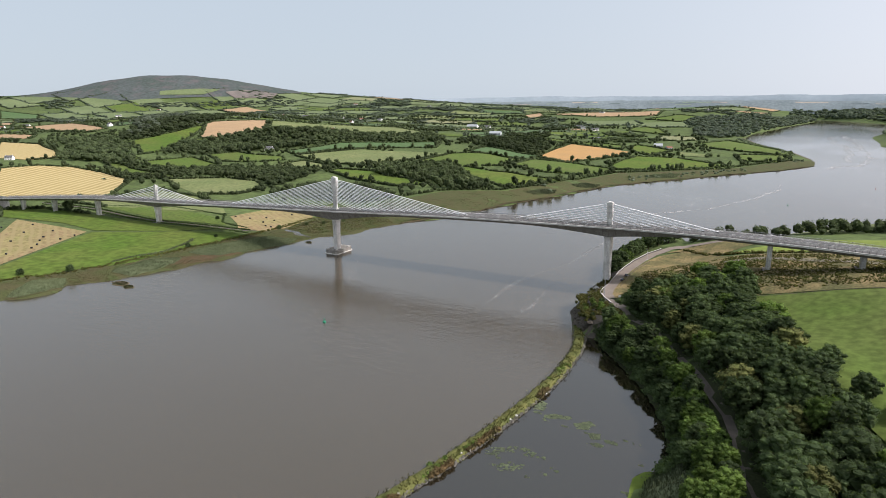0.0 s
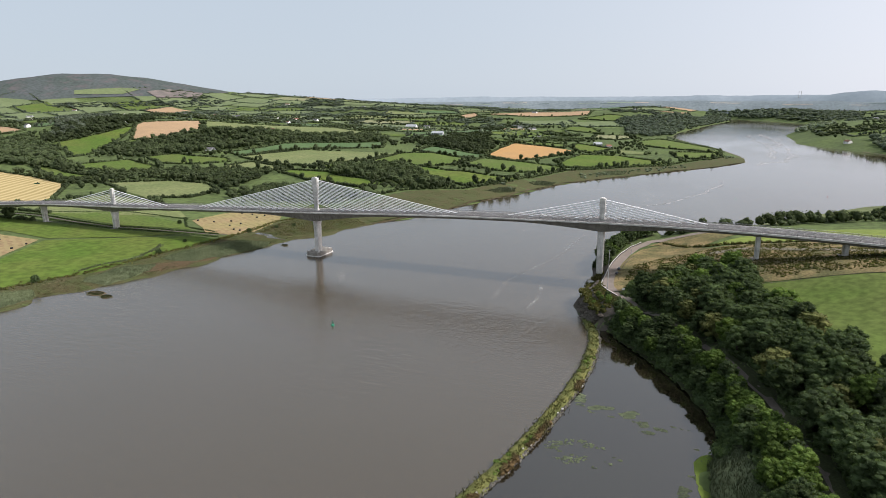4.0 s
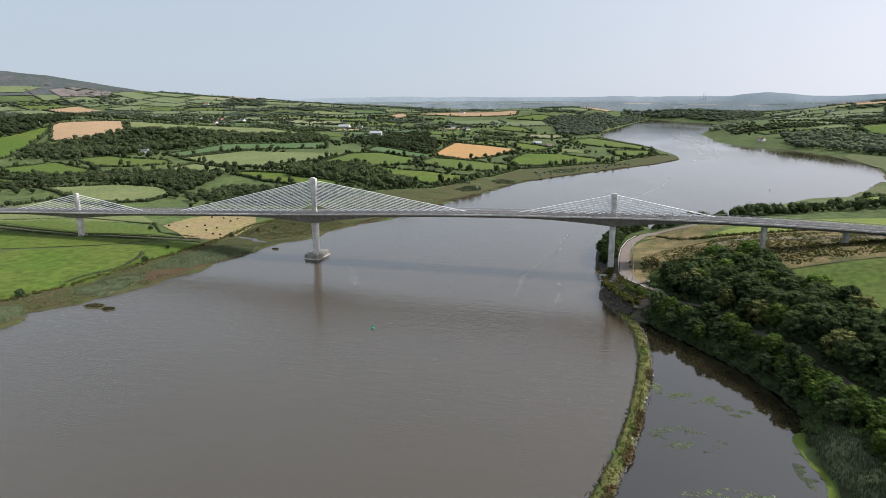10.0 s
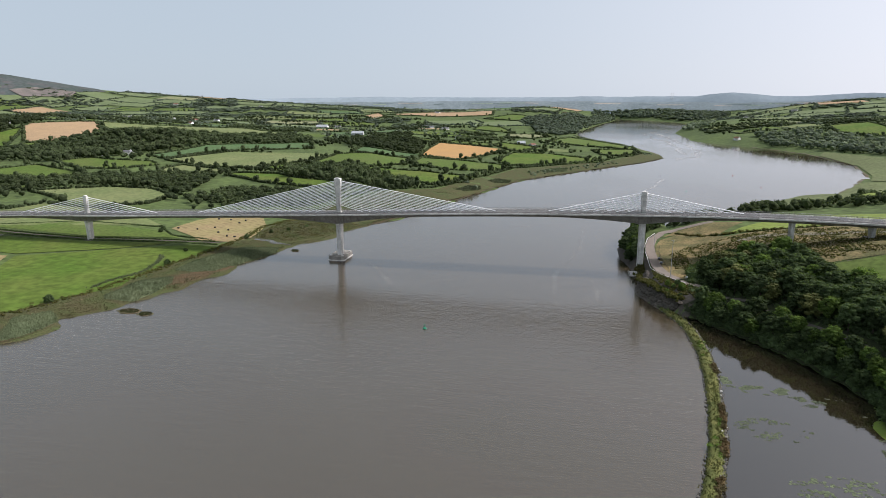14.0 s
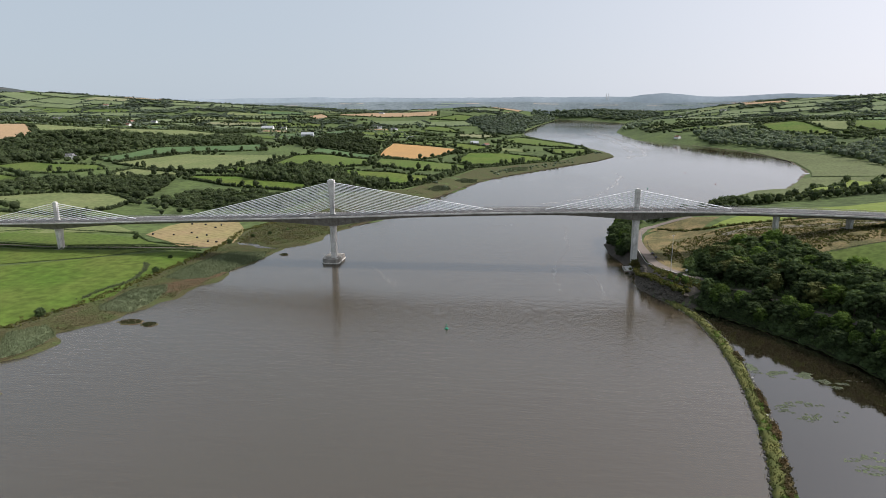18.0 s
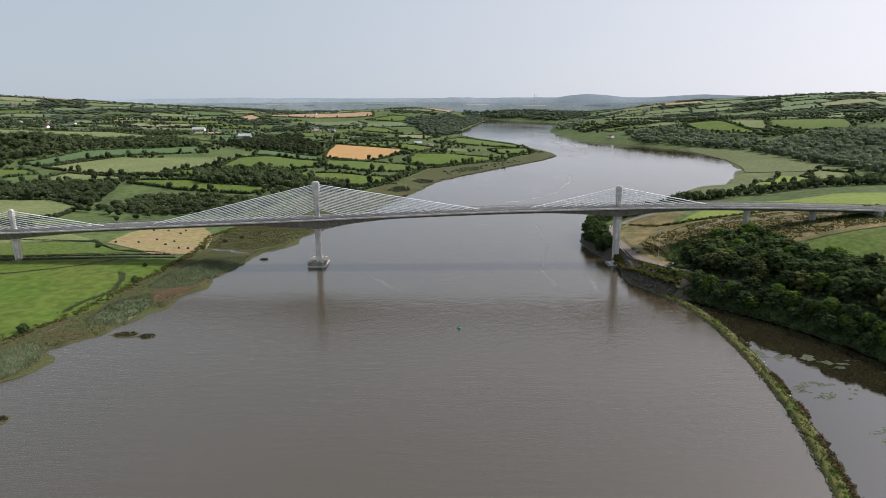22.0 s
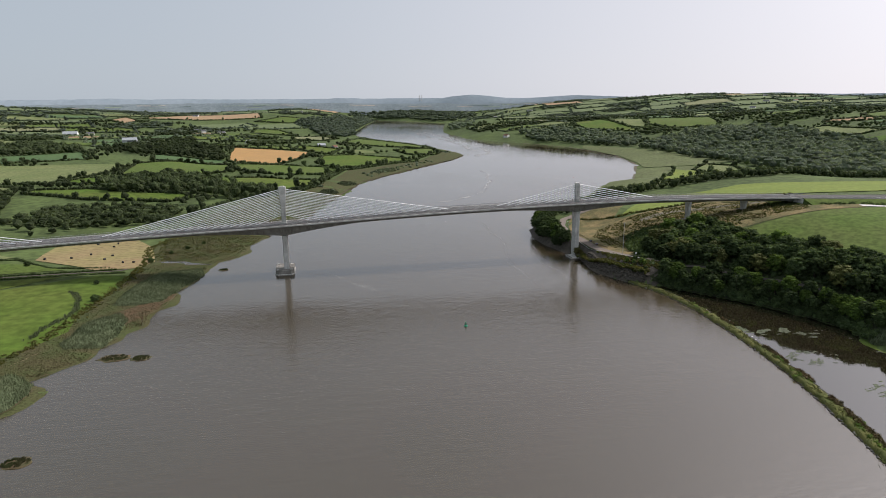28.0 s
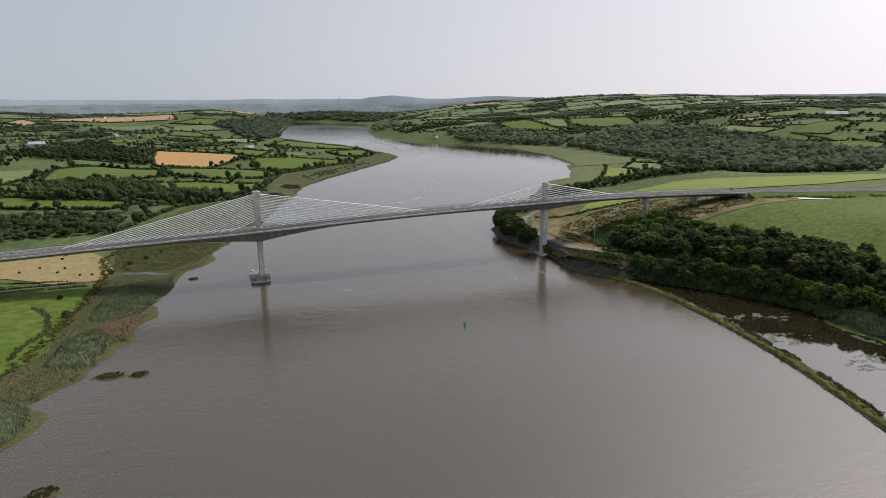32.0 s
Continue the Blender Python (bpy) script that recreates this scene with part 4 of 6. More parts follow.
def ico(sub):
    bm = bmesh.new()
    bmesh.ops.create_icosphere(bm, subdivisions=sub, radius=1)
    V = np.array([v.co[:] for v in bm.verts])
    F = np.array([[v.index for v in f.verts] for f in bm.faces])
    bm.free()
    return V, F


ICO = {1: ico(1), 2: ico(2)}


def lump(sub, rough, seed):
    V, F = ICO[sub]
    r = np.random.default_rng(seed)
    return V * (1 + rough * (r.random((len(V), 1)) - 0.5)), F


LUMPS = {1: [lump(1, 0.5, i) for i in range(6)], 2: [lump(2, 0.42, 20 + i) for i in range(8)]}


def clumps(places, sub):
    """Many foliage clumps joined: rows of x, y, z, half width, half height."""
    Vs, Fs, k = [], [], 0
    kinds = rng.integers(0, len(LUMPS[sub]), len(places))
    turn = rng.random(len(places)) * 6.28
    for p, i, a in zip(places, kinds, turn):
        V, F = LUMPS[sub][i]
        c, s = math.cos(a), math.sin(a)
        W = np.stack([(V[:, 0] * c - V[:, 1] * s) * p[3] + p[0], (V[:, 0] * s + V[:, 1] * c) * p[3] + p[1], V[:, 2] * p[4] + p[2]], 1)
        Vs.append(W)
        Fs.append(F + k)
        k += len(V)
    return np.concatenate(Vs), np.concatenate(Fs)


def leafy(rows, n=22, size=0.42, sub=1, core=0.86):
    """Clumps dressed with loose leaf sprays, joined."""
    R = np.asarray(rows, float)
    C = R.copy()
    C[:, 3:] *= core
    V, F = clumps(C, sub)
    k = len(R) * n
    B = np.repeat(R, n, 0)
    u = rng.normal(size=(k, 3))
    u /= np.linalg.norm(u, axis=1)[:, None]
    u[:, 2] = np.where(u[:, 2] < -0.45, -u[:, 2], u[:, 2])
    p = B[:, :3] + u * B[:, [3, 3, 4]] * (0.78 + 0.34 * rng.random((k, 1)))
    out = []
    for _ in range(3):
        e = rng.normal(size=(k, 3))
        out.append(p + e / np.linalg.norm(e, axis=1)[:, None] * B[:, 3:4] * size * (0.6 + 0.6 * rng.random((k, 1))))
    LF = np.stack([np.arange(k), np.arange(k) + k, np.arange(k) + 2 * k], 1) + len(V)
    return np.concatenate([V] + out), np.concatenate([F, LF])


def crown_rows(x, y, z, h, w, n):
    """A far tree as a few overlapping clumps."""
    rows = [(x, y, z + h * 0.55, w * 0.42, h * 0.45)]
    for _ in range(n):
        a, q = rng.random() * 6.28, rng.random()
        rows.append((x + math.cos(a) * w * 0.3, y + math.sin(a) * w * 0.3, z + h * (0.4 + 0.4 * q), w * (0.18 + 0.14 * rng.random()), h * (0.16 + 0.12 * rng.random())))
    return rows


def scatter(pts, spacing, seed=0):
    """Jittered places inside a plan outline."""
    r = np.random.default_rng(seed)
    xs, ys = [p[0] for p in pts], [p[1] for p in pts]
    gx, gy = np.meshgrid(np.arange(min(xs), max(xs), spacing), np.arange(min(ys), max(ys), spacing))
    gx, gy = gx + (r.random(gx.shape) - 0.5) * spacing * 0.9, gy + (r.random(gx.shape) - 0.5) * spacing * 0.9
    k = inside(gx, gy, pts)
    return np.stack([gx[k], gy[k]], 1)


def wood(pts, spacing, h, label, mat="leaf_far", n=2, sub=2, seed=0, name="woodland"):
    P = scatter(pts, spacing, seed)
    P = P[~inside(P[:, 0], P[:, 1], RIVER)]
    if not len(P):
        return None
    Z = gz(P[:, 0], P[:, 1])
    rows = []
    for (x, y), z in zip(P, Z):
        q = rng.random()
        hh = h * (0.5 + 0.8 * q)
        rows += crown_rows(x, y, z - 0.5, hh, spacing * (0.75 + 0.5 * q + 0.3 * rng.random()), n)
    return tagged(mesh_np(name, *(leafy(rows, 34, 0.24, 1, 0.93) if sub == 3 else leafy(rows, 9 if sub == 1 else 14, 0.29, 1, 0.92)), M[mat], smooth=False), label, "woodland", kind="stuff")


def hedge(a, b, h, step, sub, label="dense dark hedgerow with scattered trees", tree=0.10):
    a, b = np.array(a, float), np.array(b, float)
    L = np.hypot(*(b - a))
    n = max(2, int(L / step))
    rows = []
    for i in range(n):
        x, y = a + (b - a) * (i + rng.random() * 0.6) / n + (rng.random(2) - 0.5) * step * 0.3
        z = float(gz(x, y))
        if z < 0.3 or rng.random() < 0.04:
            continue
        if rng.random() < tree:
            q = 0.7 + 0.6 * rng.random()
            rows += crown_rows(x, y, z, (8.0 + 5 * rng.random()) * q, 8.5 * q, 2)
        else:
            hh = h * (0.7 + 0.6 * rng.random())
            rows.append((x, y, z + hh * 0.35, step * 0.75, hh * 0.65))
    return rows


def dist(p):
    return math.hypot(p[0] - 120, p[1] + 440)


for kind, pts in FIELDS:
    if kind in ("marsh", "green_marsh", "scrub", "stubble_mown") or pts[0] == (300, 58):
        continue
    rows_near, rows_far = [], []
    for a, b in zip(pts, pts[1:] + pts[:1]):
        d = dist(((a[0] + b[0]) / 2, (a[1] + b[1]) / 2))
        if d < 650:
            continue
        if rng.random() < 0.05:
            continue
        (rows_near if d < 1700 else rows_far).extend(hedge(a, b, 4.5 if d < 1700 else 5.0, 4.0 if d < 1300 else (6.0 if d < 1700 else 10), 2))
    for rows, sub in ((rows_near, 2), (rows_far, 1)):
        if rows:
            tagged(mesh_np("hedge", *leafy(rows, 10 if sub == 2 else 6, 0.3, 1, 0.92), M["leaf_far"], smooth=False), "dense dark hedgerow with scattered trees round a field", "hedge", kind="stuff")

WOODS = [
    ([(300, 3990), (430, 4020), (560, 3760), (640, 3640), (720, 3700), (640, 3900), (500, 4120), (320, 4100)], 19, 20, 14),
    ([(640, 3650), (820, 3150), (1000, 3200), (1050, 3700), (800, 4000), (500, 4150)], 34, 14, 14),
    ([(-620, 225), (-560, 190), (-520, 215), (-545, 245)], 8, 7, 15),
    ([(300, 150), (330, 175), (421, 226), (476, 233), (572, 240), (700, 262), (850, 190), (850, 215), (700, 285), (572, 262), (460, 258), (400, 245), (310, 180)], 8, 10.5, 12),
    ([(262, 104), (300, 112), (318, 130), (300, 150), (262, 128)], 6, 9, 13),
    ([(-829, 249), (-743, 295), (-655, 288), (-859, 412), (-1096, 557), (-1219, 588), (-1250, 489), (-1000, 380)], 14, 13, 1),
    ([(-869, 514), (-872, 679), (-851, 790), (-660, 880), (-572, 1165), (-453, 1030), (-464, 957), (-575, 780), (-643, 662), (-653, 537), (-699, 460), (-769, 450)], 13, 14, 2),
    ([(-677, 304), (-581, 321), (-530, 389), (-416, 381), (-338, 381), (-312, 306), (-293, 226), (-345, 265), (-453, 292), (-538, 258), (-627, 273)], 9, 9, 3),
    ([(-230, 388), (-272, 473), (-217, 493), (-154, 496), (-79, 409), (-21, 362), (-36, 322), (-79, 323), (-108, 350), (-163, 375)], 9, 13, 4),
    ([(-408, 1083), (-392, 1173), (-252, 1180), (-181, 1090), (-152, 892), (-226, 902), (-338, 957)], 12, 14, 5),
    ([(63, 1690), (40, 1902), (-29, 2151), (118, 2430), (300, 3480), (455, 3800), (440, 3650), (310, 2900), (205, 2200), (188, 1850), (140, 1660)], 19, 14, 6),
    ([(-1116, 548), (-1231, 729), (-1389, 1036), (-1163, 949), (-1081, 736), (-1065, 588)], 16, 14, 7),
    ([(792, 921), (996, 1084), (1162, 1158), (1267, 1084), (1247, 862), (1214, 638), (1146, 507), (1114, 345), (865, 165), (760, 250), (740, 420), (789, 569)], 15.5, 16, 8),
    ([(745, 1130), (804, 942), (922, 1144), (870, 1300), (810, 1480), (690, 1500), (670, 1300)], 16, 15, 9),
    ([(575, 1990), (660, 1960), (720, 2200), (700, 2560), (640, 2350)], 18, 14, 9),
    ([(-140, 200), (-110, 260), (-180, 300), (-250, 280), (-290, 215), (-220, 190)], 8, 7, 10),
]
for pts, sp, h, sd in WOODS:
    wood(pts, sp, h, "dark broadleaf woodland on the slopes above the river", mat="leaf_mid" if sd in (8, 9) else ("leaf_hazy" if sd in (6, 14) else "leaf_far"), seed=sd, n=1 if sp > 14.5 else 2, sub=3 if sp < 9.5 else 2)

# hedgerow with trees between the marsh and the fields behind it
rows = []
LINE = [(-128, 200), (-70, 305), (-5, 352), (30, 420), (52, 545), (78, 645), (142, 722), (240, 850), (315, 1015), (330, 1120)]
for a, b in zip(LINE, LINE[1:]):
    rows += hedge(a, b, 4.2, 4.0, 2, tree=0.22)
tagged(mesh_np("hedge", *leafy(rows, 12, 0.3, 1, 0.92), M["leaf_far"], smooth=False), "hedgerow with trees along the back of the marsh", "hedge", kind="stuff")

# the hill: forestry on its flank, a quarry face and small pastures below
for pts, sp in (([(-2700, 1780), (-2480, 2050), (-2200, 2440), (-2140, 2340), (-2420, 1960), (-2640, 1720)], 19),):
    wood(pts, sp, 8, "dark forestry on the flank of the hill", mat="leaf_hazy", n=1, sub=1, seed=21)
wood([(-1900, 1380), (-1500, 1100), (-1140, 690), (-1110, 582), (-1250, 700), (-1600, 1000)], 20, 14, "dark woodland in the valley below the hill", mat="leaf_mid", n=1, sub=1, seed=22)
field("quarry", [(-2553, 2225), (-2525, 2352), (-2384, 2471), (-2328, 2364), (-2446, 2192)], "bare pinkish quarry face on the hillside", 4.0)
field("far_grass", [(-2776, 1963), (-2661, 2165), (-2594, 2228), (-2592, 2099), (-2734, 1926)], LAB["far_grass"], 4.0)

# patchwork of far fields and hedges beyond the nearer farms
POLYS = [f for _, f in FIELDS] + [f for f, _, _, _ in WOODS]
KINDS = ["grass", "grass", "pasture", "dark_grass", "bright", "grass", "tan", "grass", "dark_grass", "dark_grass", "grass", "bright"]


# kinds for the far zone, mostly those with haze in their colour
FAR_KINDS = ["far_grass", "far_grass", "far_hay", "far_grass", "far_grass", "tan", "far_grass", "far_grass", "grass", "far_grass", "dark_grass", "pasture"]


def patchwork(near, far, wx, wy, wooded):
    quads = []
    for row, y0 in enumerate(np.arange(150, 4500, wy)):
        for x0 in np.arange(-3900, 3300, wx) + (row % 2) * wx * 0.45:
            cx, cy = x0 + rng.normal() * wx * 0.10, y0 + rng.normal() * wy * 0.10
            d = dist((cx, cy))
            ang = math.degrees(math.atan2(cx - 120, cy + 440))
            if d < near or d > far or ang < -66 or ang > 54:
                continue
            skew = 0.35 * math.sin(cx / 700 + cy / 900)
            w, t = wx * 0.47 + rng.normal() * 3, wy * 0.45 + rng.normal() * 3
            c, s = math.cos(skew), math.sin(skew)
            quad = [(cx + (u * w) * c - (v * t) * s, cy + (u * w) * s + (v * t) * c) for u, v in ((-1, -1), (1, -0.92), (0.95, 1), (-0.97, 0.94))]
            q = np.array(quad + [(cx, cy)] + [((quad[i][0] + quad[i - 1][0]) / 2, (quad[i][1] + quad[i - 1][1]) / 2) for i in range(4)])
            if inside(q[:, 0], q[:, 1], RIVER).any() or seg_dist(q[:, 0], q[:, 1], RIVER).min() < 22 or any(inside(q[:, 0], q[:, 1], f).any() for f in POLYS):
                continue
            high = float(gz(cx, cy)) > 175 and cx < 0
            quads.append(quad)
            if high:
                continue
            if rng.random() < wooded:
                wood(quad, 29 if d > 2300 else 15, 9 if d > 2300 else 10, "distant dark woodland between fields", n=1, sub=1 if d > 1900 else 2, seed=row, mat="leaf_far" if d < 2300 else "leaf_hazy")
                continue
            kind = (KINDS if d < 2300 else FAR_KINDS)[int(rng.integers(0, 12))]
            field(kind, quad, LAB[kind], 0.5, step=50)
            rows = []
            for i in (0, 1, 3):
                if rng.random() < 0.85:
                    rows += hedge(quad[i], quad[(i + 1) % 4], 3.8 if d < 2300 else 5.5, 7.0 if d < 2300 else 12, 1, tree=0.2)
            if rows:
                tagged(mesh_np("hedge", *leafy(rows, 6, 0.3, 1, 0.92), M["leaf_mid" if far < 3000 else "leaf_hazy"], smooth=False), "distant dark hedgerow between fields", "hedge", kind="stuff")


    return quads


QUADS = patchwork(1000, 2300, 140, 105, 0.24)
patchwork(2300, 4600, 230, 170, 0.3)

# trees and thickets in the corners and strips that lie between the fields
P = scatter([(-2300, 250), (-700, -60), (-420, 60), (-190, 180), (-60, 330), (60, 640), (230, 1000), (60, 1350), (-250, 2000), (-700, 2300), (-1500, 1900)], 17, 90)
P = np.concatenate([P, scatter([(640, 1400), (760, 980), (860, 180), (1300, 300), (1900, 800), (1700, 1700), (800, 2100), (600, 1950)], 17, 91)])
free = ~inside(P[:, 0], P[:, 1], RIVER) & (seg_dist(P[:, 0], P[:, 1], RIVER) > 40)
for f in [q for _, q in FIELDS] + QUADS + [w[0] for w in WOODS]:
    free &= ~inside(P[:, 0], P[:, 1], f) & (seg_dist(P[:, 0], P[:, 1], f) > 5)
P = P[free]
P = P[np.array([noise.noise(Vector((x * 0.011, y * 0.011, 4))) > 0.1 for x, y in P])]
sector = np.floor(np.degrees(np.arctan2(P[:, 0] - 120, P[:, 1] + 440)) / 9)
for k in np.unique(sector):
    rows = []
    for x, y in P[sector == k]:
        q = 0.6 + 0.6 * rng.random()
        rows += crown_rows(x, y, float(gz(x, y)) - 0.4, 10 * q, 11 * q, 1)
    tagged(mesh_np("thicket", *leafy(rows, 8, 0.3, 1, 0.92), M["leaf_far"], smooth=False), "dark trees and thickets in the strips between the fields", "thicket", kind="stuff")


def along(line, step):
    out = []
    for (ax, ay), (bx, by) in zip(line, line[1:]):
        L = math.hypot(bx - ax, by - ay)
        n = max(1, int(L / step))
        for i in range(n):
            out.append((ax + (bx - ax) * i / n, ay + (by - ay) * i / n, (bx - ax) / L, (by - ay) / L))
    return out


# ---- near trees ----
def tree_kind(seed, mat, h=11.0, w=4.3, blobs=44):
    """A broadleaf: tapered trunk with limbs, and an uneven crown of clumps with loose leaf sprays."""
    r = np.random.default_rng(seed)
    tree = thing("tree", (0, 0, 0), "full-crowned dark green broadleaf tree on the wooded bank", "tree", "trees of the riverside wood")
    bm = bmesh.new()
    tube(bm, (0, 0, -1.0), (0.2, 0.1, h * 0.45), 0.32, 0.2, 7)
    tips = []
    for i in range(6):
        a = i * 1.05 + r.random()
        tip = (math.cos(a) * w * 0.55, math.sin(a) * w * 0.55, h * (0.5 + 0.3 * r.random()))
        tube(bm, (0.15, 0.08, h * (0.22 + 0.04 * i)), tip, 0.13, 0.04, 5)
        tips.append(tip)
    part("trunk", bm, M["bark"], tree)
    rows = [(0, 0, h * 0.56, w * 0.62, h * 0.31)]
    for i in range(blobs):
        a, u = i * 2.4 + r.random(), (i + 0.5) / blobs
        z = h * (0.24 + 0.68 * u)
        rad = w * 0.80 * math.sin(math.pi * (0.2 + 0.72 * u)) ** 0.7 * (0.7 + 0.42 * r.random())
        q = w * (0.17 + 0.14 * r.random())
        rows.append((math.cos(a) * rad, math.sin(a) * rad, z, q, q * 0.9))
    mesh_np("crown", *leafy(rows, 40, 0.30), M[mat], tree, smooth=False)
    return tree


TREES = [tree_kind(31 + i, m) for i, m in enumerate(("leaf", "leaf", "leaf", "leaf", "leaf_light", "leaf", "leaf_rust"))]
TREES[4]["label"], TREES[6]["label"] = "lighter green broadleaf tree at the edge of the wood", "yellowing broadleaf tree in the wood"
CLEAR = [[(247, -64), (241, -40), (239, -6), (240, 26), (246, 70), (262, 96), (300, 110)], [(247, -64), (257, -73), (267, -85), (277.5, -99), (287.5, -116), (298, -134), (310, -158), (320, -178), (324.5, -193), (329, -212), (333, -226), (345, -330)]]


def plant(pts, spacing, lo, hi, seed, odds=(0, 1, 2, 3, 5, 0, 1, 2, 4), gap=4.5):
    P = scatter(pts, spacing, seed)
    r = np.random.default_rng(seed + 100)
    for x, y in P:
        if min(float(seg_dist(np.array([x]), np.array([y]), c, False)[0]) for c in CLEAR) < gap:
            continue
        if inside(np.array([x]), np.array([y]), RIVER)[0] or inside(np.array([x]), np.array([y]), POND)[0]:
            continue
        k = TREES[int(r.choice(odds))]
        s = (lo + (hi - lo) * r.random()) / 11.0
        m = Matrix.Translation((x, y, float(gz(x, y)) - 0.3)) @ Matrix.Rotation(r.random() * 6.28, 4, "Z")
        t = copy_thing(k, m)
        w = s * (1.06 + 0.34 * r.random())
        t.scale = (w, w * (0.9 + 0.2 * r.random()), s)


plant([(250, -90), (260, -94), (282, -112), (298, -133), (310, -158), (320, -190), (327, -235), (338, -330), (326, -330), (318, -262), (312, -212), (308, -200), (300, -172), (288, -148), (270, -122), (256, -104)], 6.6, 8.5, 11.5, 1, (0, 1, 4, 3, 4, 4, 5, 4), 3.7)
plant([(258, -68), (270, -84), (281, -97), (291, -114), (301.5, -132), (313, -156), (323, -176), (327.5, -192), (332, -211), (336, -225), (348, -330), (396, -330), (364, -198), (345, -153), (334, -118), (323, -80), (321, -56), (310, -38), (294, -28), (276, -40), (262, -56)], 8.4, 11, 16, 2, (0, 1, 2, 3, 5, 0, 1, 2, 3, 4, 5, 6), 3.8)
plant([(219, 22), (230, 12), (235, 40), (238, 72), (248, 98), (262, 112), (236, 112), (220, 66)], 5.6, 8, 12, 3)
plant([(232, -68), (244, -66), (250, -78), (243, -90), (238, -86)], 4.5, 3, 5, 6, (4, 4, 0, 5), 3)
for (x, y, s) in ((372, -176, 1.1), (362, -166, 1.0), (352, -148, 1.0), (378, -192, 1.2), (356, -180, 1.1), (341, -128, 0.9), (-114, -60, 0.5), (-131, -152, 0.6), (-125, -20, 0.35), (-190, 40, 0.45), (-104, 40, 0.5), (-148, -178, 0.55), (-95, 70, 0.4), (-85, 85, 0.4), (-75, 105, 0.35)):
    copy_thing(TREES[1], Matrix.Translation((x, y, float(gz(x, y)) - 0.3 - s))).scale = (s * 1.2, s * 1.2, s)
for k in TREES:
    for o in list(k.children_recursive) + [k]:
        bpy.data.objects.remove(o)

# undergrowth between the trunks
P = np.concatenate([scatter([(250, -90), (258, -68), (270, -84), (281, -97), (291, -114), (301.5, -132), (313, -156), (323, -176), (327.5, -192), (332, -211), (336, -225), (348, -330), (396, -330), (364, -198), (345, -153), (334, -118), (321, -80), (318, -52), (305, -22), (292, -2), (274, -4), (262, -24), (254, -46)], 3.4, 71),
                    scatter([(250, -92), (262, -96), (282, -116), (298, -137), (310, -160), (320, -192), (326, -235), (336, -330), (324, -330), (316, -262), (312, -212), (308, -200), (300, -172), (288, -148), (270, -122), (256, -104)], 3.2, 72)])
P = P[(seg_dist(P[:, 0], P[:, 1], CLEAR[1], False) > 2.8) & ~inside(P[:, 0], P[:, 1], POND)]
edge = np.array(POND[1:8])
edge = np.concatenate([edge[:-1] + (edge[1:] - edge[:-1]) * q for q in np.linspace(0, 1, 12)]) + rng.normal(size=(72, 2)) * 0.9
P = np.concatenate([P, edge + [1.5, 0.8], edge + [0.2, 0.1], edge + [2.6, 1.6], scatter([(256, -46), (266, -52), (290, -42), (306, -42), (318, -56), (322, -40), (306, -22), (292, -10), (276, -12), (262, -28)], 2.6, 74)])
rows = [(x, y, float(gz(x, y)) + 0.9, 1.5 + 1.4 * rng.random(), 1.1 + 1.7 * rng.random()) for x, y in P]
tagged(mesh_np("undergrowth", *leafy(rows, 24, 0.42), M["leaf"], smooth=False), "dense dark undergrowth below the riverside trees", "undergrowth", kind="stuff")

# low gorse and bushes over the dry bank
P = scatter([(250, -40), (250, 10), (270, 40), (310, 46), (372, 32), (430, 0), (400, -55), (320, -52), (290, -45)], 2.0, 11)
keep = [p for p in P if noise.noise(Vector((p[0] * 0.07, p[1] * 0.07, 3))) > -0.32 and min(float(seg_dist(np.array([p[0]]), np.array([p[1]]), c, False)[0]) for c in CLEAR) > 5]
rows = [(x, y, float(gz(x, y)) + 0.25, 0.45 + 1.5 * rng.random() ** 3, 0.35 + 0.7 * rng.random()) for x, y in keep]
tagged(mesh_np("gorse", *leafy(rows, 10, 0.5), M["gorse"], smooth=False), "dark low gorse bushes scattered over the dry bank", "bushes", kind="stuff")

rows = [(x + rng.normal() * 1.2, y + rng.normal() * 1.2, float(gz(x, y)) + 0.5, 0.8 + 0.9 * rng.random(), 0.7 + 0.9 * rng.random()) for x, y, _, _ in along([(268, 86), (285, 67), (298, 60), (335, 50), (372, 43), (405, 27), (440, 11)], 1.1)]
tagged(mesh_np("hedge", *leafy(rows, 18, 0.45), M["gorse"], smooth=False), "rough scrubby hedge between the dry bank and the meadow", "hedge", kind="stuff")


# ---- reeds, wall, pond ----
def tufts(P, h, mat, name, label, blades=5, spread=0.8, wide=0.22):
    """Upright blades in bunches."""
    r = np.random.default_rng(len(P))
    n = len(P) * blades
    base = np.repeat(np.column_stack([P, gz(P[:, 0], P[:, 1])]), blades, 0)
    base[:, :2] += (r.random((n, 2)) - 0.5) * spread * 2
    a = r.random(n) * 6.28
    wv = np.stack([np.cos(a), np.sin(a), 0 * a], 1) * wide
    tip = base + np.column_stack([(r.random((n, 2)) - 0.5) * 0.7, h * (0.6 + 0.6 * r.random(n))])
    V = np.concatenate([base - wv - [0, 0, 0.2], base + wv - [0, 0, 0.2], tip])
    F = np.stack([np.arange(n), np.arange(n) + n, np.arange(n) + 2 * n], 1)
    return tagged(mesh_np(name, V, F, M[mat], smooth=False), label, "reeds", kind="stuff")


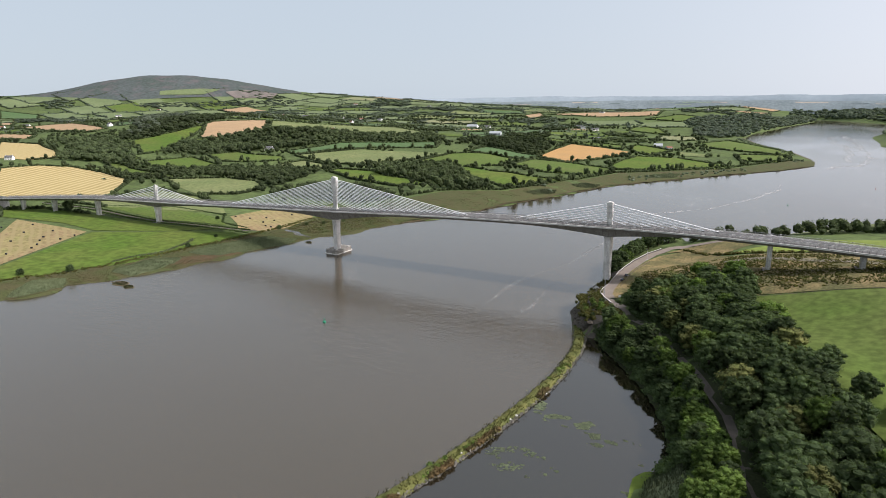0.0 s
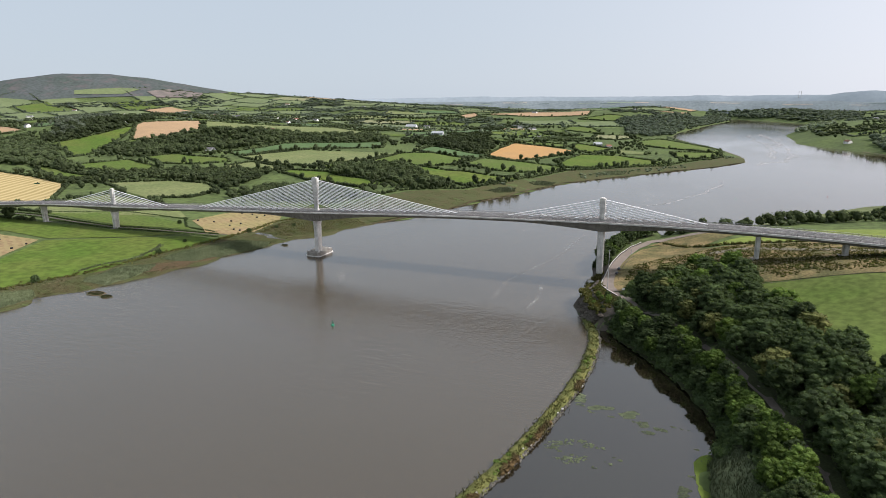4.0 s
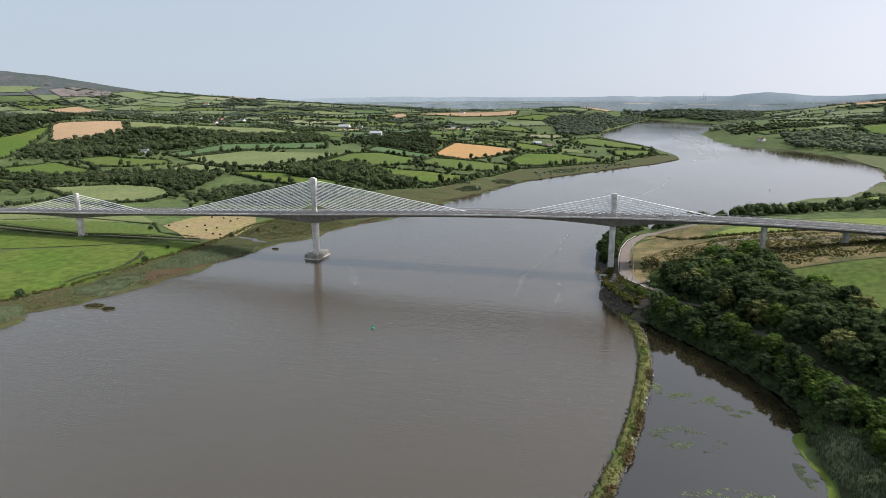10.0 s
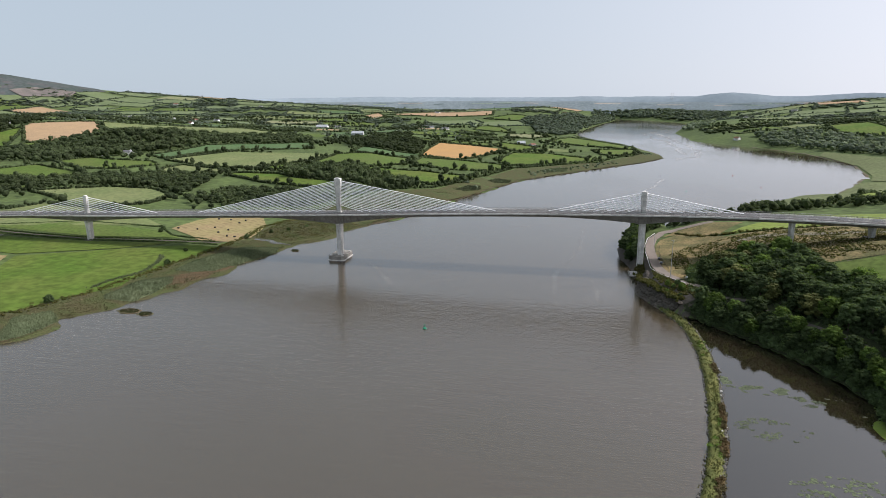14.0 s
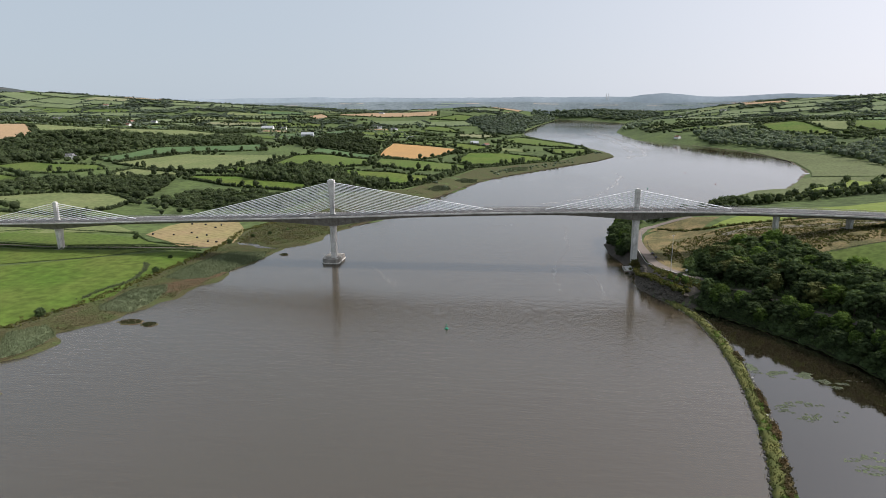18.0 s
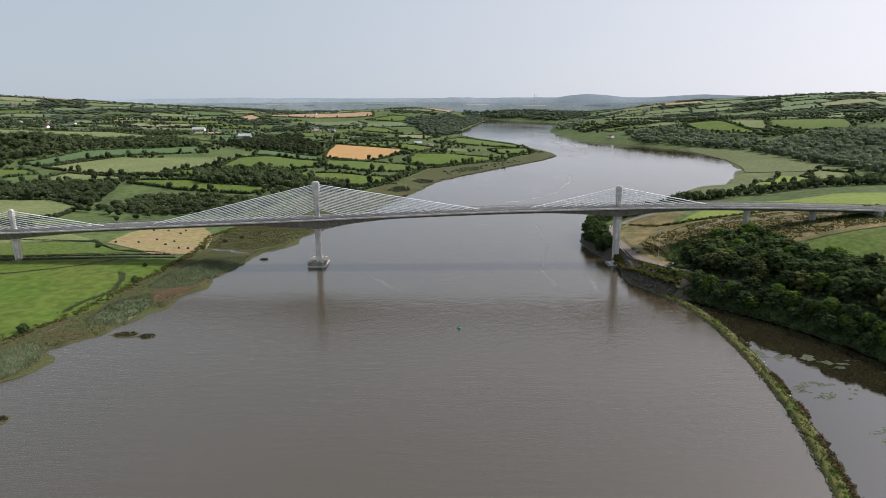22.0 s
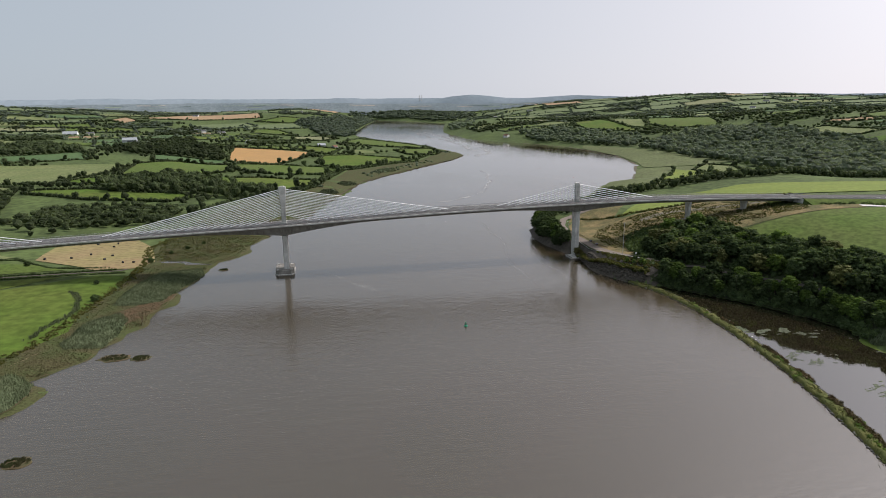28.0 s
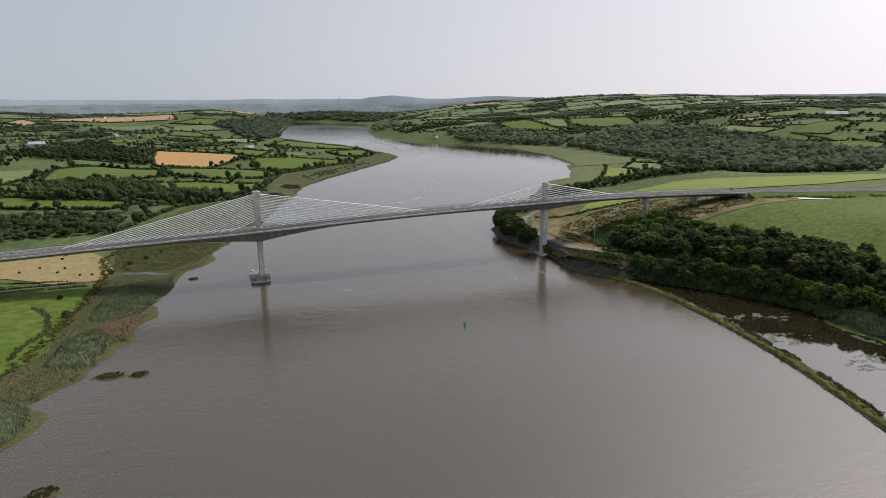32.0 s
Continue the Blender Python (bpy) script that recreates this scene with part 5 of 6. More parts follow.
FAR_REEDS = [[(57, 465), (68, 497), (88, 511), (88, 487), (68, 458)], [(126, 633), (145, 675), (173, 696), (171, 653), (138, 617)], [(26, 367), (38, 400), (53, 416), (56, 391), (38, 367)]]
REEDS = [[(-128, -180), (-125, -168), (-120, -163), (-113, -166), (-107, -173), (-104, -186), (-107, -198), (-114, -206)],
         [(-111, -129), (-109, -121), (-108, -107), (-102, -92), (-93, -83), (-86, -97), (-87, -118), (-90, -131), (-106, -136)],
         [(-101, -70), (-101, -45), (-99, -25), (-89, 7), (-64, 20), (-60, 4), (-70, -28), (-75, -60), (-87, -68)],
         [(-96, 48), (-112, 132), (-68, 140), (-27, 127), (-47, 62), (-66, 44), (-90, 42)],
         [(300, -214), (309, -208), (316, -225), (321, -262), (326, -310), (280, -310), (294, -275), (304, -252), (301, -236)]]
for i, poly in enumerate(REEDS):
    # the dense body of the bed, under its upright tips
    mat_ob = field("reed" if i != 3 else "marsh", poly, "dense grey-green reed bed along the shore", 0.1, name="reed_mat", step=1.3)
    for v in mat_ob.data.vertices:
        inner = float(seg_dist(np.array([v.co.x]), np.array([v.co.y]), poly)[0])
        k = 0.55 + 0.45 * noise.noise(v.co * 0.16) + 0.35 * noise.noise(v.co * 0.7)
        v.co.z += min(1.0, inner / 2.0) * (0.85 if i != 3 else 0.5) * max(0.0, k)
    tagged(mat_ob, category="reeds", kind="stuff")
    P = scatter(poly, 0.95 if i < 3 else 1.3, 40 + i)
    tufts(P, 1.9 if i != 3 else 1.3, "reed" if i != 3 else "marsh", "reed_bed", "tall grey-green reed bed along the shore", 13 if i < 3 or i == 4 else 8, 0.9, 0.12 if i < 4 else 0.18)
for poly in FAR_REEDS:
    tufts(scatter(poly, 1.9, 47), 2.0, "reed", "reed_bed", "pale grey-green reed patch on the far marsh", 9, 1.6, 0.4)
P = scatter([(-140, -200), (-108, -172), (-90, -122), (-80, -85), (-73, -40), (-66, 12), (-52, 45), (-90, 45), (-106, 20), (-109, -40), (-113, -100), (-130, -150)], 1.5, 61)
tufts(P, 0.9, "marsh", "marsh_grass", "rough brown-green marsh grass", 5, 1.0)
P = scatter([(-98, -81), (-76, -62), (-69, -79), (-77, -101), (-85, -108), (-90, -95)], 1.2, 62)
tufts(P, 0.8, "marsh_rust", "marsh_plants", "low rust brown marsh plants behind the shore", 6, 0.9)
P = scatter([(-108, -137), (-94, -147), (-104, -158), (-112, -167), (-122, -160), (-116, -146)], 1.3, 63)
tufts(P, 0.6, "marsh_rust", "marsh_plants", "low rust brown marsh plants behind the shore", 5, 0.9)
P = np.array([(x + rng.normal() * 1.1, y + rng.normal() * 1.1) for x, y, _, _ in along([(-128, -122), (-124, -102), (-121, -89), (-120, -76), (-123, -62), (-128, -48), (-135, -36)], 0.3)])
tufts(P, 1.7, "reed", "reed_bed", "grey-green reedy ditch curving into the meadow", 9, 0.7, 0.16)
rows = [(x, y, float(gz(x, y)) + 0.35, 0.5 + 1.1 * rng.random() ** 2, 0.35 + 0.5 * rng.random()) for x, y in scatter([(-104, 46), (-112, 132), (-90, 180), (-27, 127), (-47, 62), (-66, 46)], 2.6, 66)]
tagged(mesh_np("marsh_bushes", *leafy(rows, 14, 0.45), M["gorse"], smooth=False), "low olive bushes and rank growth over the marsh", "bushes", kind="stuff")
# ragged fringe of grass at the water's edge
P = np.array([(x + rng.normal() * 1.3 - 1.0, y + rng.normal() * 1.2) for x, y, _, _ in along(BANK_L[1:19], 0.45)])
P = P[gz(P[:, 0], P[:, 1]) > 0.05]
tufts(P, 0.9, "marsh", "marsh_grass", "rough brown-green marsh grass at the waterline", 6, 0.9, 0.16)
# scrub along the meadow edge
rows = [(x + rng.normal() * 2.0, y + rng.normal() * 2.0, float(gz(x, y)) + 0.5, 0.6 + 0.8 * rng.random(), 0.45 + 0.6 * rng.random()) for x, y, _, _ in along([(-148, -205), (-133, -158), (-124, -138), (-119, -115), (-115, -85), (-110, -36), (-107, 0), (-108, 40), (-118, 100), (-100, 150)], 0.8)]
tagged(mesh_np("bank_scrub", *leafy(rows, 26, 0.45), M["gorse"], smooth=False), "rough scrub and brambles along the meadow edge", "scrub", kind="stuff")
P = scatter([(-50, 48), (-26, 138), (10, 200), (27, 290), (60, 395), (20, 380), (-30, 300), (-80, 200), (-110, 120), (-95, 40)], 4.5, 51)
tufts(P, 1.0, "marsh", "marsh_grass", "rough brown-green marsh grass", 10, 2.4)
for cx, cy, rx, ry in ((-80, -147, 8, 5), (-67, -150, 5, 3.5), (-87, -241, 6, 4), (-48, 18, 4, 2), (-118, -176, 7, 5)):
    bm = bmesh.new()
    bmesh.ops.create_icosphere(bm, subdivisions=3, radius=1)
    for v in bm.verts:
        k = 1 + 0.35 * noise.noise(v.co * 1.7 + Vector((cx, cy, 0)))
        v.co = Vector((cx + v.co.x * rx * k, cy + v.co.y * ry * k, v.co.z * 0.2 * k - 0.04))
    tagged(part("mud_islet", bm, M["mud"], smooth=True), "low brown mud islet with marsh grass in the shallows", "islet", kind="structure")
    P = np.array([(cx + rx * 0.75 * q[0], cy + ry * 0.75 * q[1]) for q in rng.random((420, 2)) * 2 - 1 if np.hypot(*q) < 1 and noise.noise(Vector((q[0] * 2, q[1] * 2, cx))) > -0.15])
    n = len(P)
    r = rng.random((n, 3))
    V = np.concatenate([np.column_stack([P, np.zeros(n)]) - [0.3, 0, 0], np.column_stack([P, np.zeros(n)]) + [0.3, 0, 0], np.column_stack([P + r[:, :2] * 0.6, 0.7 + 0.5 * r[:, 2]])])
    tagged(mesh_np("marsh_tuft", V, np.stack([np.arange(n), np.arange(n) + n, np.arange(n) + 2 * n], 1), M["marsh"], smooth=False), "short marsh grass on the mud islet", "grass", kind="stuff")

WALL = [(236, -83), (242, -100), (245.5, -118), (246.5, -150), (243.8, -182), (240, -210), (235, -238), (228.5, -264), (220, -292), (207, -330), (185, -385)]


bm = bmesh.new()
rings = []
for i, (x, y, dx, dy) in enumerate(along(WALL, 1.3)):
    nx, ny = dy, -dx
    j = [0.85 * noise.noise(Vector((i * 0.45, k * 3.1, 0))) for k in range(6)]
    prof = ((3.8 + j[0], -1.5), (2.6 + j[1], 0.7), (1.6 + j[2], 1.5 + j[3]), (-1.7 + j[4], 1.3 + j[5]), (-2.8 + j[0], 0.5), (-4.0 + j[1], -1.5))
    rings.append([(x + nx * u, y + ny * u, z) for u, z in prof])
loft(bm, rings)
bmesh.ops.recalc_face_normals(bm, faces=bm.faces)
bank = thing("training_wall", (0, 0, 0), "narrow stone training wall overgrown with yellow-green grass", "wall")
part("core", bm, M["wall_grass"], bank, smooth=True)
r = np.random.default_rng(3)
rows, bush, rust, wgrass, mound = [], [], [], [], []
RUSTY = ((-228, -208), (-248, -236), (-176, -166), (-300, -262))
for x, y, dx, dy in along(WALL, 0.75):
    nx, ny = dy, -dx
    for u, z in ((2.6, 0.5), (3.0, 0.15), (-3.0, 0.1)):
        if u < 0 and r.random() < 0.5:
            continue
        rows.append((x + nx * (u + r.normal() * 0.3) * (-1), y + ny * (u + r.normal() * 0.3) * (-1), z, 0.35 + 0.4 * r.random(), 0.3 + 0.25 * r.random()))
    k = noise.noise(Vector((x * 0.06, y * 0.06, 5)))
    if r.random() < 0.12 + 0.5 * k:
        o = r.normal() * 1.2
        bush.append((x + nx * o, y + ny * o, 1.4, 0.6 + 0.7 * r.random(), 0.5 + 0.5 * r.random()))
    if any(a0 < y < b0 for a0, b0 in RUSTY) and r.random() < 0.9:
        for _ in range(2):
            o = -2.3 + r.normal() * 0.5
            rust.append((x + nx * o, y + ny * o, 1.2, 0.7 + 0.5 * r.random(), 0.7 + 0.5 * r.random()))
    for _ in range(3):
        o = r.normal() * 1.5
        mound.append((x + nx * o, y + ny * o, 1.15 - 0.12 * o * o, 0.4 + 0.5 * r.random(), 0.3 + 0.3 * r.random()))
    for _ in range(5):
        o = r.normal() * 1.6
        wgrass.append((x + nx * o, y + ny * o))
tagged(mesh_np("stone", *clumps(rows, 1), M["rock"], bank, smooth=False), kind="stuff")
for lst, nm, mt in ((bush, "green_bush", "leaf_light"), (rust, "rusty_bush", "bramble"), (mound, "grass_mound", "wall_grass")):
    tagged(mesh_np(nm, *leafy(lst, 12 if nm == "grass_mound" else 26, 0.5), M[mt], bank, smooth=False), kind="stuff")
wg = np.array(wgrass)
n = len(wg)
q = r.random((n, 3))
base = np.column_stack([wg, np.full(n, 1.2)])
V = np.concatenate([base - [0.25, 0, 0], base + [0.25, 0.1, 0], base + np.column_stack([q[:, :2] - 0.5, 0.6 + 0.5 * q[:, 2]])])
tagged(mesh_np("grass_tuft", V, np.stack([np.arange(n), np.arange(n) + n, np.arange(n) + 2 * n], 1), M["wall_grass"], bank, smooth=False), kind="stuff")
for x, y, s in ((243, -196, 0.9), (242, -200, 0.7), (238, -228, 0.9), (236, -231, 0.7), (247, -172, 0.6), (229, -262, 0.8), (246, -152, 0.6)):
    V, F = LUMPS[2][int(s * 10) % 8]
    tagged(mesh_np("boulder", V * [s * 0.6, s * 0.5, s * 0.4] + [x + 2, y, 1.5], F, M["white_rock"], smooth=False), "pale bleached boulder on the stone wall", "boulder", "boulders on the wall")

# floating weed in the pond
for cx, cy, rx, ry, n in ((263, -188, 12, 5, 260), (284, -197, 17, 5, 240), (300, -208, 5, 8, 120), (258, -224, 14, 9, 160), (250, -182, 2, 6, 60), (296, -236, 5, 12, 220), (272, -262, 20, 9, 220)):
    Vs, Fs, k = [], [], 0
    for _ in range(n * 3):
        a, q = r.random() * 6.28, math.sqrt(r.random())
        x, y, s = cx + math.cos(a) * rx * q, cy + math.sin(a) * ry * q, 0.2 + 0.5 * r.random()
        if noise.noise(Vector((x * 0.16, y * 0.3, 1.7))) < 0.08 or not inside(np.array([x]), np.array([y]), POND)[0]:
            continue
        m = 6
        ring = [(x + math.cos(6.28 * i / m) * s * (0.8 + 0.4 * r.random()), y + math.sin(6.28 * i / m) * s * (0.8 + 0.4 * r.random()), 0.05 + 0.03 * r.random()) for i in range(m)]
        Vs += [(x, y, 0.1 + 0.06 * r.random())] + ring
        Fs += [(k, k + 1 + i, k + 1 + (i + 1) % m) for i in range(m)]
        k += m + 1
    if Vs:
        tagged(mesh_np("water_lily_patch", np.array(Vs), np.array(Fs), M["algae"], smooth=False), "floating green lily leaves and weed on the still pond", "water lilies", kind="stuff")

mat_line = [(298, -210), (303, -207), (308, -209), (305, -213), (301, -219), (300, -226), (303, -234), (304, -243), (300, -256), (294, -270), (287, -284), (285, -282), (292, -266), (297, -252), (299, -242), (297, -232), (296, -224), (295, -216)]
bm = bmesh.new()
bm.faces.new([bm.verts.new((x, y, 0.14 + 0.03 * math.sin(x * 3 + y))) for x, y in mat_line])
bmesh.ops.triangulate(bm, faces=bm.faces[:])
bmesh.ops.subdivide_edges(bm, edges=bm.edges[:], cuts=3, use_grid_fill=True, fractal=0.3, seed=4)
for v in bm.verts:
    v.co.z = 0.12 + 0.05 * noise.noise(v.co * 0.6)
bmesh.ops.recalc_face_normals(bm, faces=bm.faces)
if bm.faces[:][0].normal.z < 0:
    bmesh.ops.reverse_faces(bm, faces=bm.faces)
tagged(part("algae_mat", bm, M["bright"]), "bright green mat of floating weed at the pond's reedy end", "algae", kind="stuff")
rows = [(x + r.normal() * 0.5, y + r.normal() * 0.5, 0.15, 0.25 + 0.4 * r.random(), 0.2 + 0.25 * r.random()) for x, y, _, _ in along(POND[1:8], 0.7)]
tagged(mesh_np("shore_stones", *clumps(rows, 1), M["rock"], smooth=False), "grey stones along the pond's wooded shore", "stones", kind="stuff")

# bushes at the foot of the road embankment
rows = []
for x, y, dx, dy in along([(404, -40), (430, -52), (470, -66), (520, -84), (580, -106), (640, -128)], 1.6):
    for _ in range(2):
        bx, by = x + r.normal() * 2.5, y + r.normal() * 2.0
        if noise.noise(Vector((bx * 0.06, by * 0.06, 8))) > -0.15:
            rows.append((bx, by, float(gz(bx, by)) + 0.5, 0.8 + r.random(), 0.7 + 0.9 * r.random()))
for _ in range(150):
    bx, by = 398 + r.normal() * 5, -24 + r.normal() * 8
    rows.append((bx, by, float(gz(bx, by)) + 0.4, 0.7 + 0.8 * r.random(), 0.5 + 0.5 * r.random()))
tagged(mesh_np("roadside_bushes", *leafy(rows, 18, 0.45), M["leaf"], smooth=False), "dark bushes along the foot of the road embankment", "bushes", kind="stuff")
# dark rock face of the headland
field("cliff", [(222, 1), (219, 18), (214, 45), (214, 76), (224, 112), (239, 104), (231, 72), (230, 45), (233.5, 20), (235.5, 4)], "dark earth and rock slope below the trees", 0.3, name="bank_slope", step=2.5)
field("cliff", [(222, 1), (221, -20), (219, -38), (218, -56), (224, -78), (234, -99), (250, -95), (254, -86), (243, -66), (238, -52), (236.5, -36), (235.5, -18), (235.5, 4)], "dark earth and rock slope below the lane", 0.3, name="bank_slope", step=2.5)
rows = []
for x, y, dx, dy in along([(230, -22), (228, -38), (227, -55), (233, -74), (241, -90)], 1.1):
    for lev in range(6):
        rows.append((x - 1.0 + r.normal() * 0.5 + lev * 0.9, y + r.normal() * 0.5, 0.1 + lev * 1.25, 1.2 + r.random(), 1.2 + 0.6 * r.random()))
tagged(mesh_np("rock_face", *clumps(rows, 2), M["cliff"], smooth=False), "dark broken rock face at the waterline", "cliff", kind="stuff")
rows = [(x + r.normal() * 2 + 5, y + r.normal() * 1.5, float(gz(x + 5, y)) + 0.6, 0.9 + 0.9 * r.random(), 0.8 + 0.7 * r.random()) for x, y, _, _ in along([(227, 0), (226, -20), (225, -38), (226, -55), (231, -70), (240, -88)], 0.8) for _ in range(4)]
rows += [(x, y, float(gz(x, y)) + 0.5, 0.8 + 0.9 * r.random(), 0.6 + 0.8 * r.random()) for x, y in scatter([(236, -30), (234, -52), (239, -72), (246, -84), (256, -90), (262, -84), (252, -72), (243, -62), (239, -48)], 1.8, 75) if seg_dist(np.array([x]), np.array([y]), CLEAR[0], False)[0] > 3.2]
tagged(mesh_np("shrub", *leafy(rows, 24, 0.45), M["gorse"], smooth=False), "low green shrubs above the rock face", "shrubs", kind="stuff")


# ---- lanes and roadside ----
def ribbon(line, half, lift, mat, label, name="road"):
    bm = bmesh.new()
    vs = []
    for x, y, dx, dy in along(line, 4) + [(*line[-1], line[-1][0] - line[-2][0], line[-1][1] - line[-2][1])]:
        L = math.hypot(dx, dy)
        nx, ny = dy / L, -dx / L
        zc = float(gz(x, y))
        vs.append([bm.verts.new((x + nx * u, y + ny * u, max(zc, float(gz(x + nx * u, y + ny * u))) + lift)) for u in (-half, 0, half)])
    for a, b in zip(vs, vs[1:]):
        for i in (0, 1):
            bm.faces.new((a[i], a[i + 1], b[i + 1], b[i]))
    bmesh.ops.recalc_face_normals(bm, faces=bm.faces)
    if bm.faces[:][0].normal.z < 0:
        bmesh.ops.reverse_faces(bm, faces=bm.faces)
    return tagged(part(name, bm, M[mat], smooth=True), label, "road", kind="structure")


LANE = [(257, -73), (248, -62), (243, -50), (241, -38), (239.5, -20), (239.5, 0), (240, 20), (242, 45), (247, 70), (256, 88), (270, 98), (300, 104)]
ribbon([(-124, -154), (-122.6, -151), (-120, -147.6), (-118.6, -143.5), (-116.8, -141), (-114.6, -136)], 0.6, 0.3, "sand", "worn sandy path along the marsh edge", "path")
ribbon([(-120, -110), (-118.4, -108.6), (-117.6, -106), (-115.6, -104)], 0.5, 0.3, "sand", "worn sandy path along the marsh edge", "path")
ribbon(BANK_L[1:18], 1.8, 0.14, "mud", "wet brown mud along the water's edge", "shore_mud")
ribbon(BANK_L[17:30], 3.0, 0.12, "mud", "wet brown mud along the water's edge", "shore_mud")
ribbon([(640, 1320), (702, 1120), (703, 860), (650, 670), (600, 577), (527, 447)], 2.5, 0.16, "mud", "wet brown mud along the water's edge", "shore_mud")
rows = []
for line in (BANK_L[20:32], [(560, 2050), (541, 1570), (645, 1310), (705, 1120), (706, 860), (655, 675)]):
    for x, y, dx, dy in along(line, 14):
        for _ in range(2):
            o = 10 + 26 * rng.random()
            bx, by = x - dy * o * (1 if line[0][0] < 400 else -1), y + dx * o * (1 if line[0][0] < 400 else -1)
            if float(gz(bx, by)) > 0.6 and noise.noise(Vector((bx * 0.012, by * 0.012, 6))) > 0.05:
                rows.append((bx, by, float(gz(bx, by)) + 1.2, 2.0 + 2.2 * rng.random(), 1.6 + 2.4 * rng.random()))
tagged(mesh_np("shore_bushes", *leafy(rows, 12, 0.35), M["leaf_mid"], smooth=False), "low dark bushes scattered behind the marshy shore", "bushes", kind="stuff")
# added strip darkens the pond shore, tree shade put into its colour
ribbon(POND[1:8], 2.6, 0.1, "wood_floor", "dark strip under the pond trees with shade in its colour", "shore_mud")
ribbon(LANE, 3.3, 0.35, "lane", "pale asphalt lane curving under the bridge")
ribbon(CLEAR[1][1:], 1.6, 0.3, "dark_gravel", "shaded gravel track through the trees")
ribbon([(300, 20), (330, 26), (362, 14), (395, 2), (430, -12)], 4.0, 0.5, "gravel", "grey gravel works area under the bridge")
ribbon([(440, -62), (462, -72), (484, -84)], 3.5, 0.4, "white_rock", "pale stone hardstanding beside the road")
ribbon([(-480, 22), (-372, 20), (-300, 8), (-236, 2), (-170, 10), (-120, 16), (-108, 30)], 1.2, 0.25, "dark_gravel", "narrow earth farm track along the hedge")
for line in ([(-480, 26), (-372, 24), (-300, 12), (-236, 6), (-170, 14), (-122, 20)], [(-470, 16), (-372, 15), (-300, 3), (-236, -3), (-170, 5), (-114, 10)], [(-210, 68), (-172, 30), (-128, 25)], [(-380, 36), (-300, 70), (-200, 62)]):
    rows = [(x + rng.normal() * 0.4, y + rng.normal() * 0.4, float(gz(x, y)) + 0.35, 0.7 + 0.7 * rng.random(), 0.45 + 0.5 * rng.random()) for x, y, _, _ in along(line, 1.3)]
    tagged(mesh_np("hedge", *leafy(rows, 22, 0.5), M["leaf"], smooth=False), "low scrubby hedge along the farm track", "hedge", kind="stuff")
ring = [(-82 + math.cos(q) * (17 + 5 * math.sin(3 * q + 1) + 3 * math.sin(7 * q)), 38 + math.sin(q) * (4 + 1.5 * math.sin(5 * q)) - 0.35 * (math.cos(q) * 17)) for q in np.linspace(0, 6.2, 36)]
field("water", ring, "shallow tidal pool in the marsh", 0.2, name="water_pool", step=5)
low = thing("roadside_wall", (0, 0, 0), "low pale stone wall along the river side of the lane", "wall")
bm = bmesh.new()
rings = []
for x, y, dx, dy in along([(250, -68), (244, -60), (239, -50), (237, -38), (235.6, -20), (235.6, 0), (236, 20), (238, 45), (243, 70), (252, 90)], 4):
    z = float(gz(x, y))
    rings.append([(x - dy * u, y + dx * u, z + h) for u, h in ((-0.25, -0.6), (0.25, -0.6), (0.25, 1.1), (-0.25, 1.1))])
loft(bm, rings)
bmesh.ops.recalc_face_normals(bm, faces=bm.faces)
part("stonework", bm, M["rock"], low)
bm = bmesh.new()
loft(bm, [[(p[0], p[1], p[2] + dz) for p, dz in zip((q[3], q[2], q[2], q[3]), (0.004, 0.004, 0.12, 0.12))] for q in rings])
bmesh.ops.recalc_face_normals(bm, faces=bm.faces)
part("coping", bm, M["concrete"], low)


def lamp_mast(x, y, h, label):
    z = float(gz(x, y))
    m = thing("lamp_mast", (x, y, z), label, "mast")
    bm = bmesh.new()
    tube(bm, (0, 0, -0.5), (0, 0, h), 0.22, 0.10, 8)
    part("pole", bm, M["steel"], m)
    bm = bmesh.new()
    box(bm, -0.35, 0.35, -0.35, 0.35, -0.3, 0.5)
    part("base", bm, M["concrete"], m)
    bm = bmesh.new()
    box(bm, -0.9, 0.9, -0.12, 0.12, h - 0.3, h - 0.1)
    part("head", bm, M["steel"], m)


lamp_mast(243, -56, 25, "tall slim grey steel mast beside the lane")
lamp_mast(247, 118, 24, "tall slim grey steel mast at the tree edge")
lamp_mast(246, 52, 8, "short grey lamp post by the lane")


def fence(line, step, label):
    f = thing("fence", (0, 0, 0), label, "fence")
    pts = along(line, step)
    for x, y, dx, dy in pts:
        bm = bmesh.new()
        z = float(gz(x, y))
        box(bm, x - 0.08, x + 0.08, y - 0.08, y + 0.08, z - 0.3, z + 1.3)
        part("post", bm, M["wood"], f)
    for h in (0.55, 1.05):
        bm = bmesh.new()
        loft(bm, [[(x - dy * u, y + dx * u, float(gz(x, y)) + h + v) for u, v in ((-0.03, -0.06), (0.03, -0.06), (0.03, 0.06), (-0.03, 0.06))] for x, y, dx, dy in pts])
        bmesh.ops.recalc_face_normals(bm, faces=bm.faces)
        part("rail", bm, M["wood"], f)


fence([(312, -58), (330, -62), (372, -64), (436, -71), (520, -82)], 3.5, "grey timber post and rail fence between scrub and meadow")
fence([(246, -28), (245, 0), (246, 25), (250, 48)], 3.5, "timber fence along the inland side of the lane")


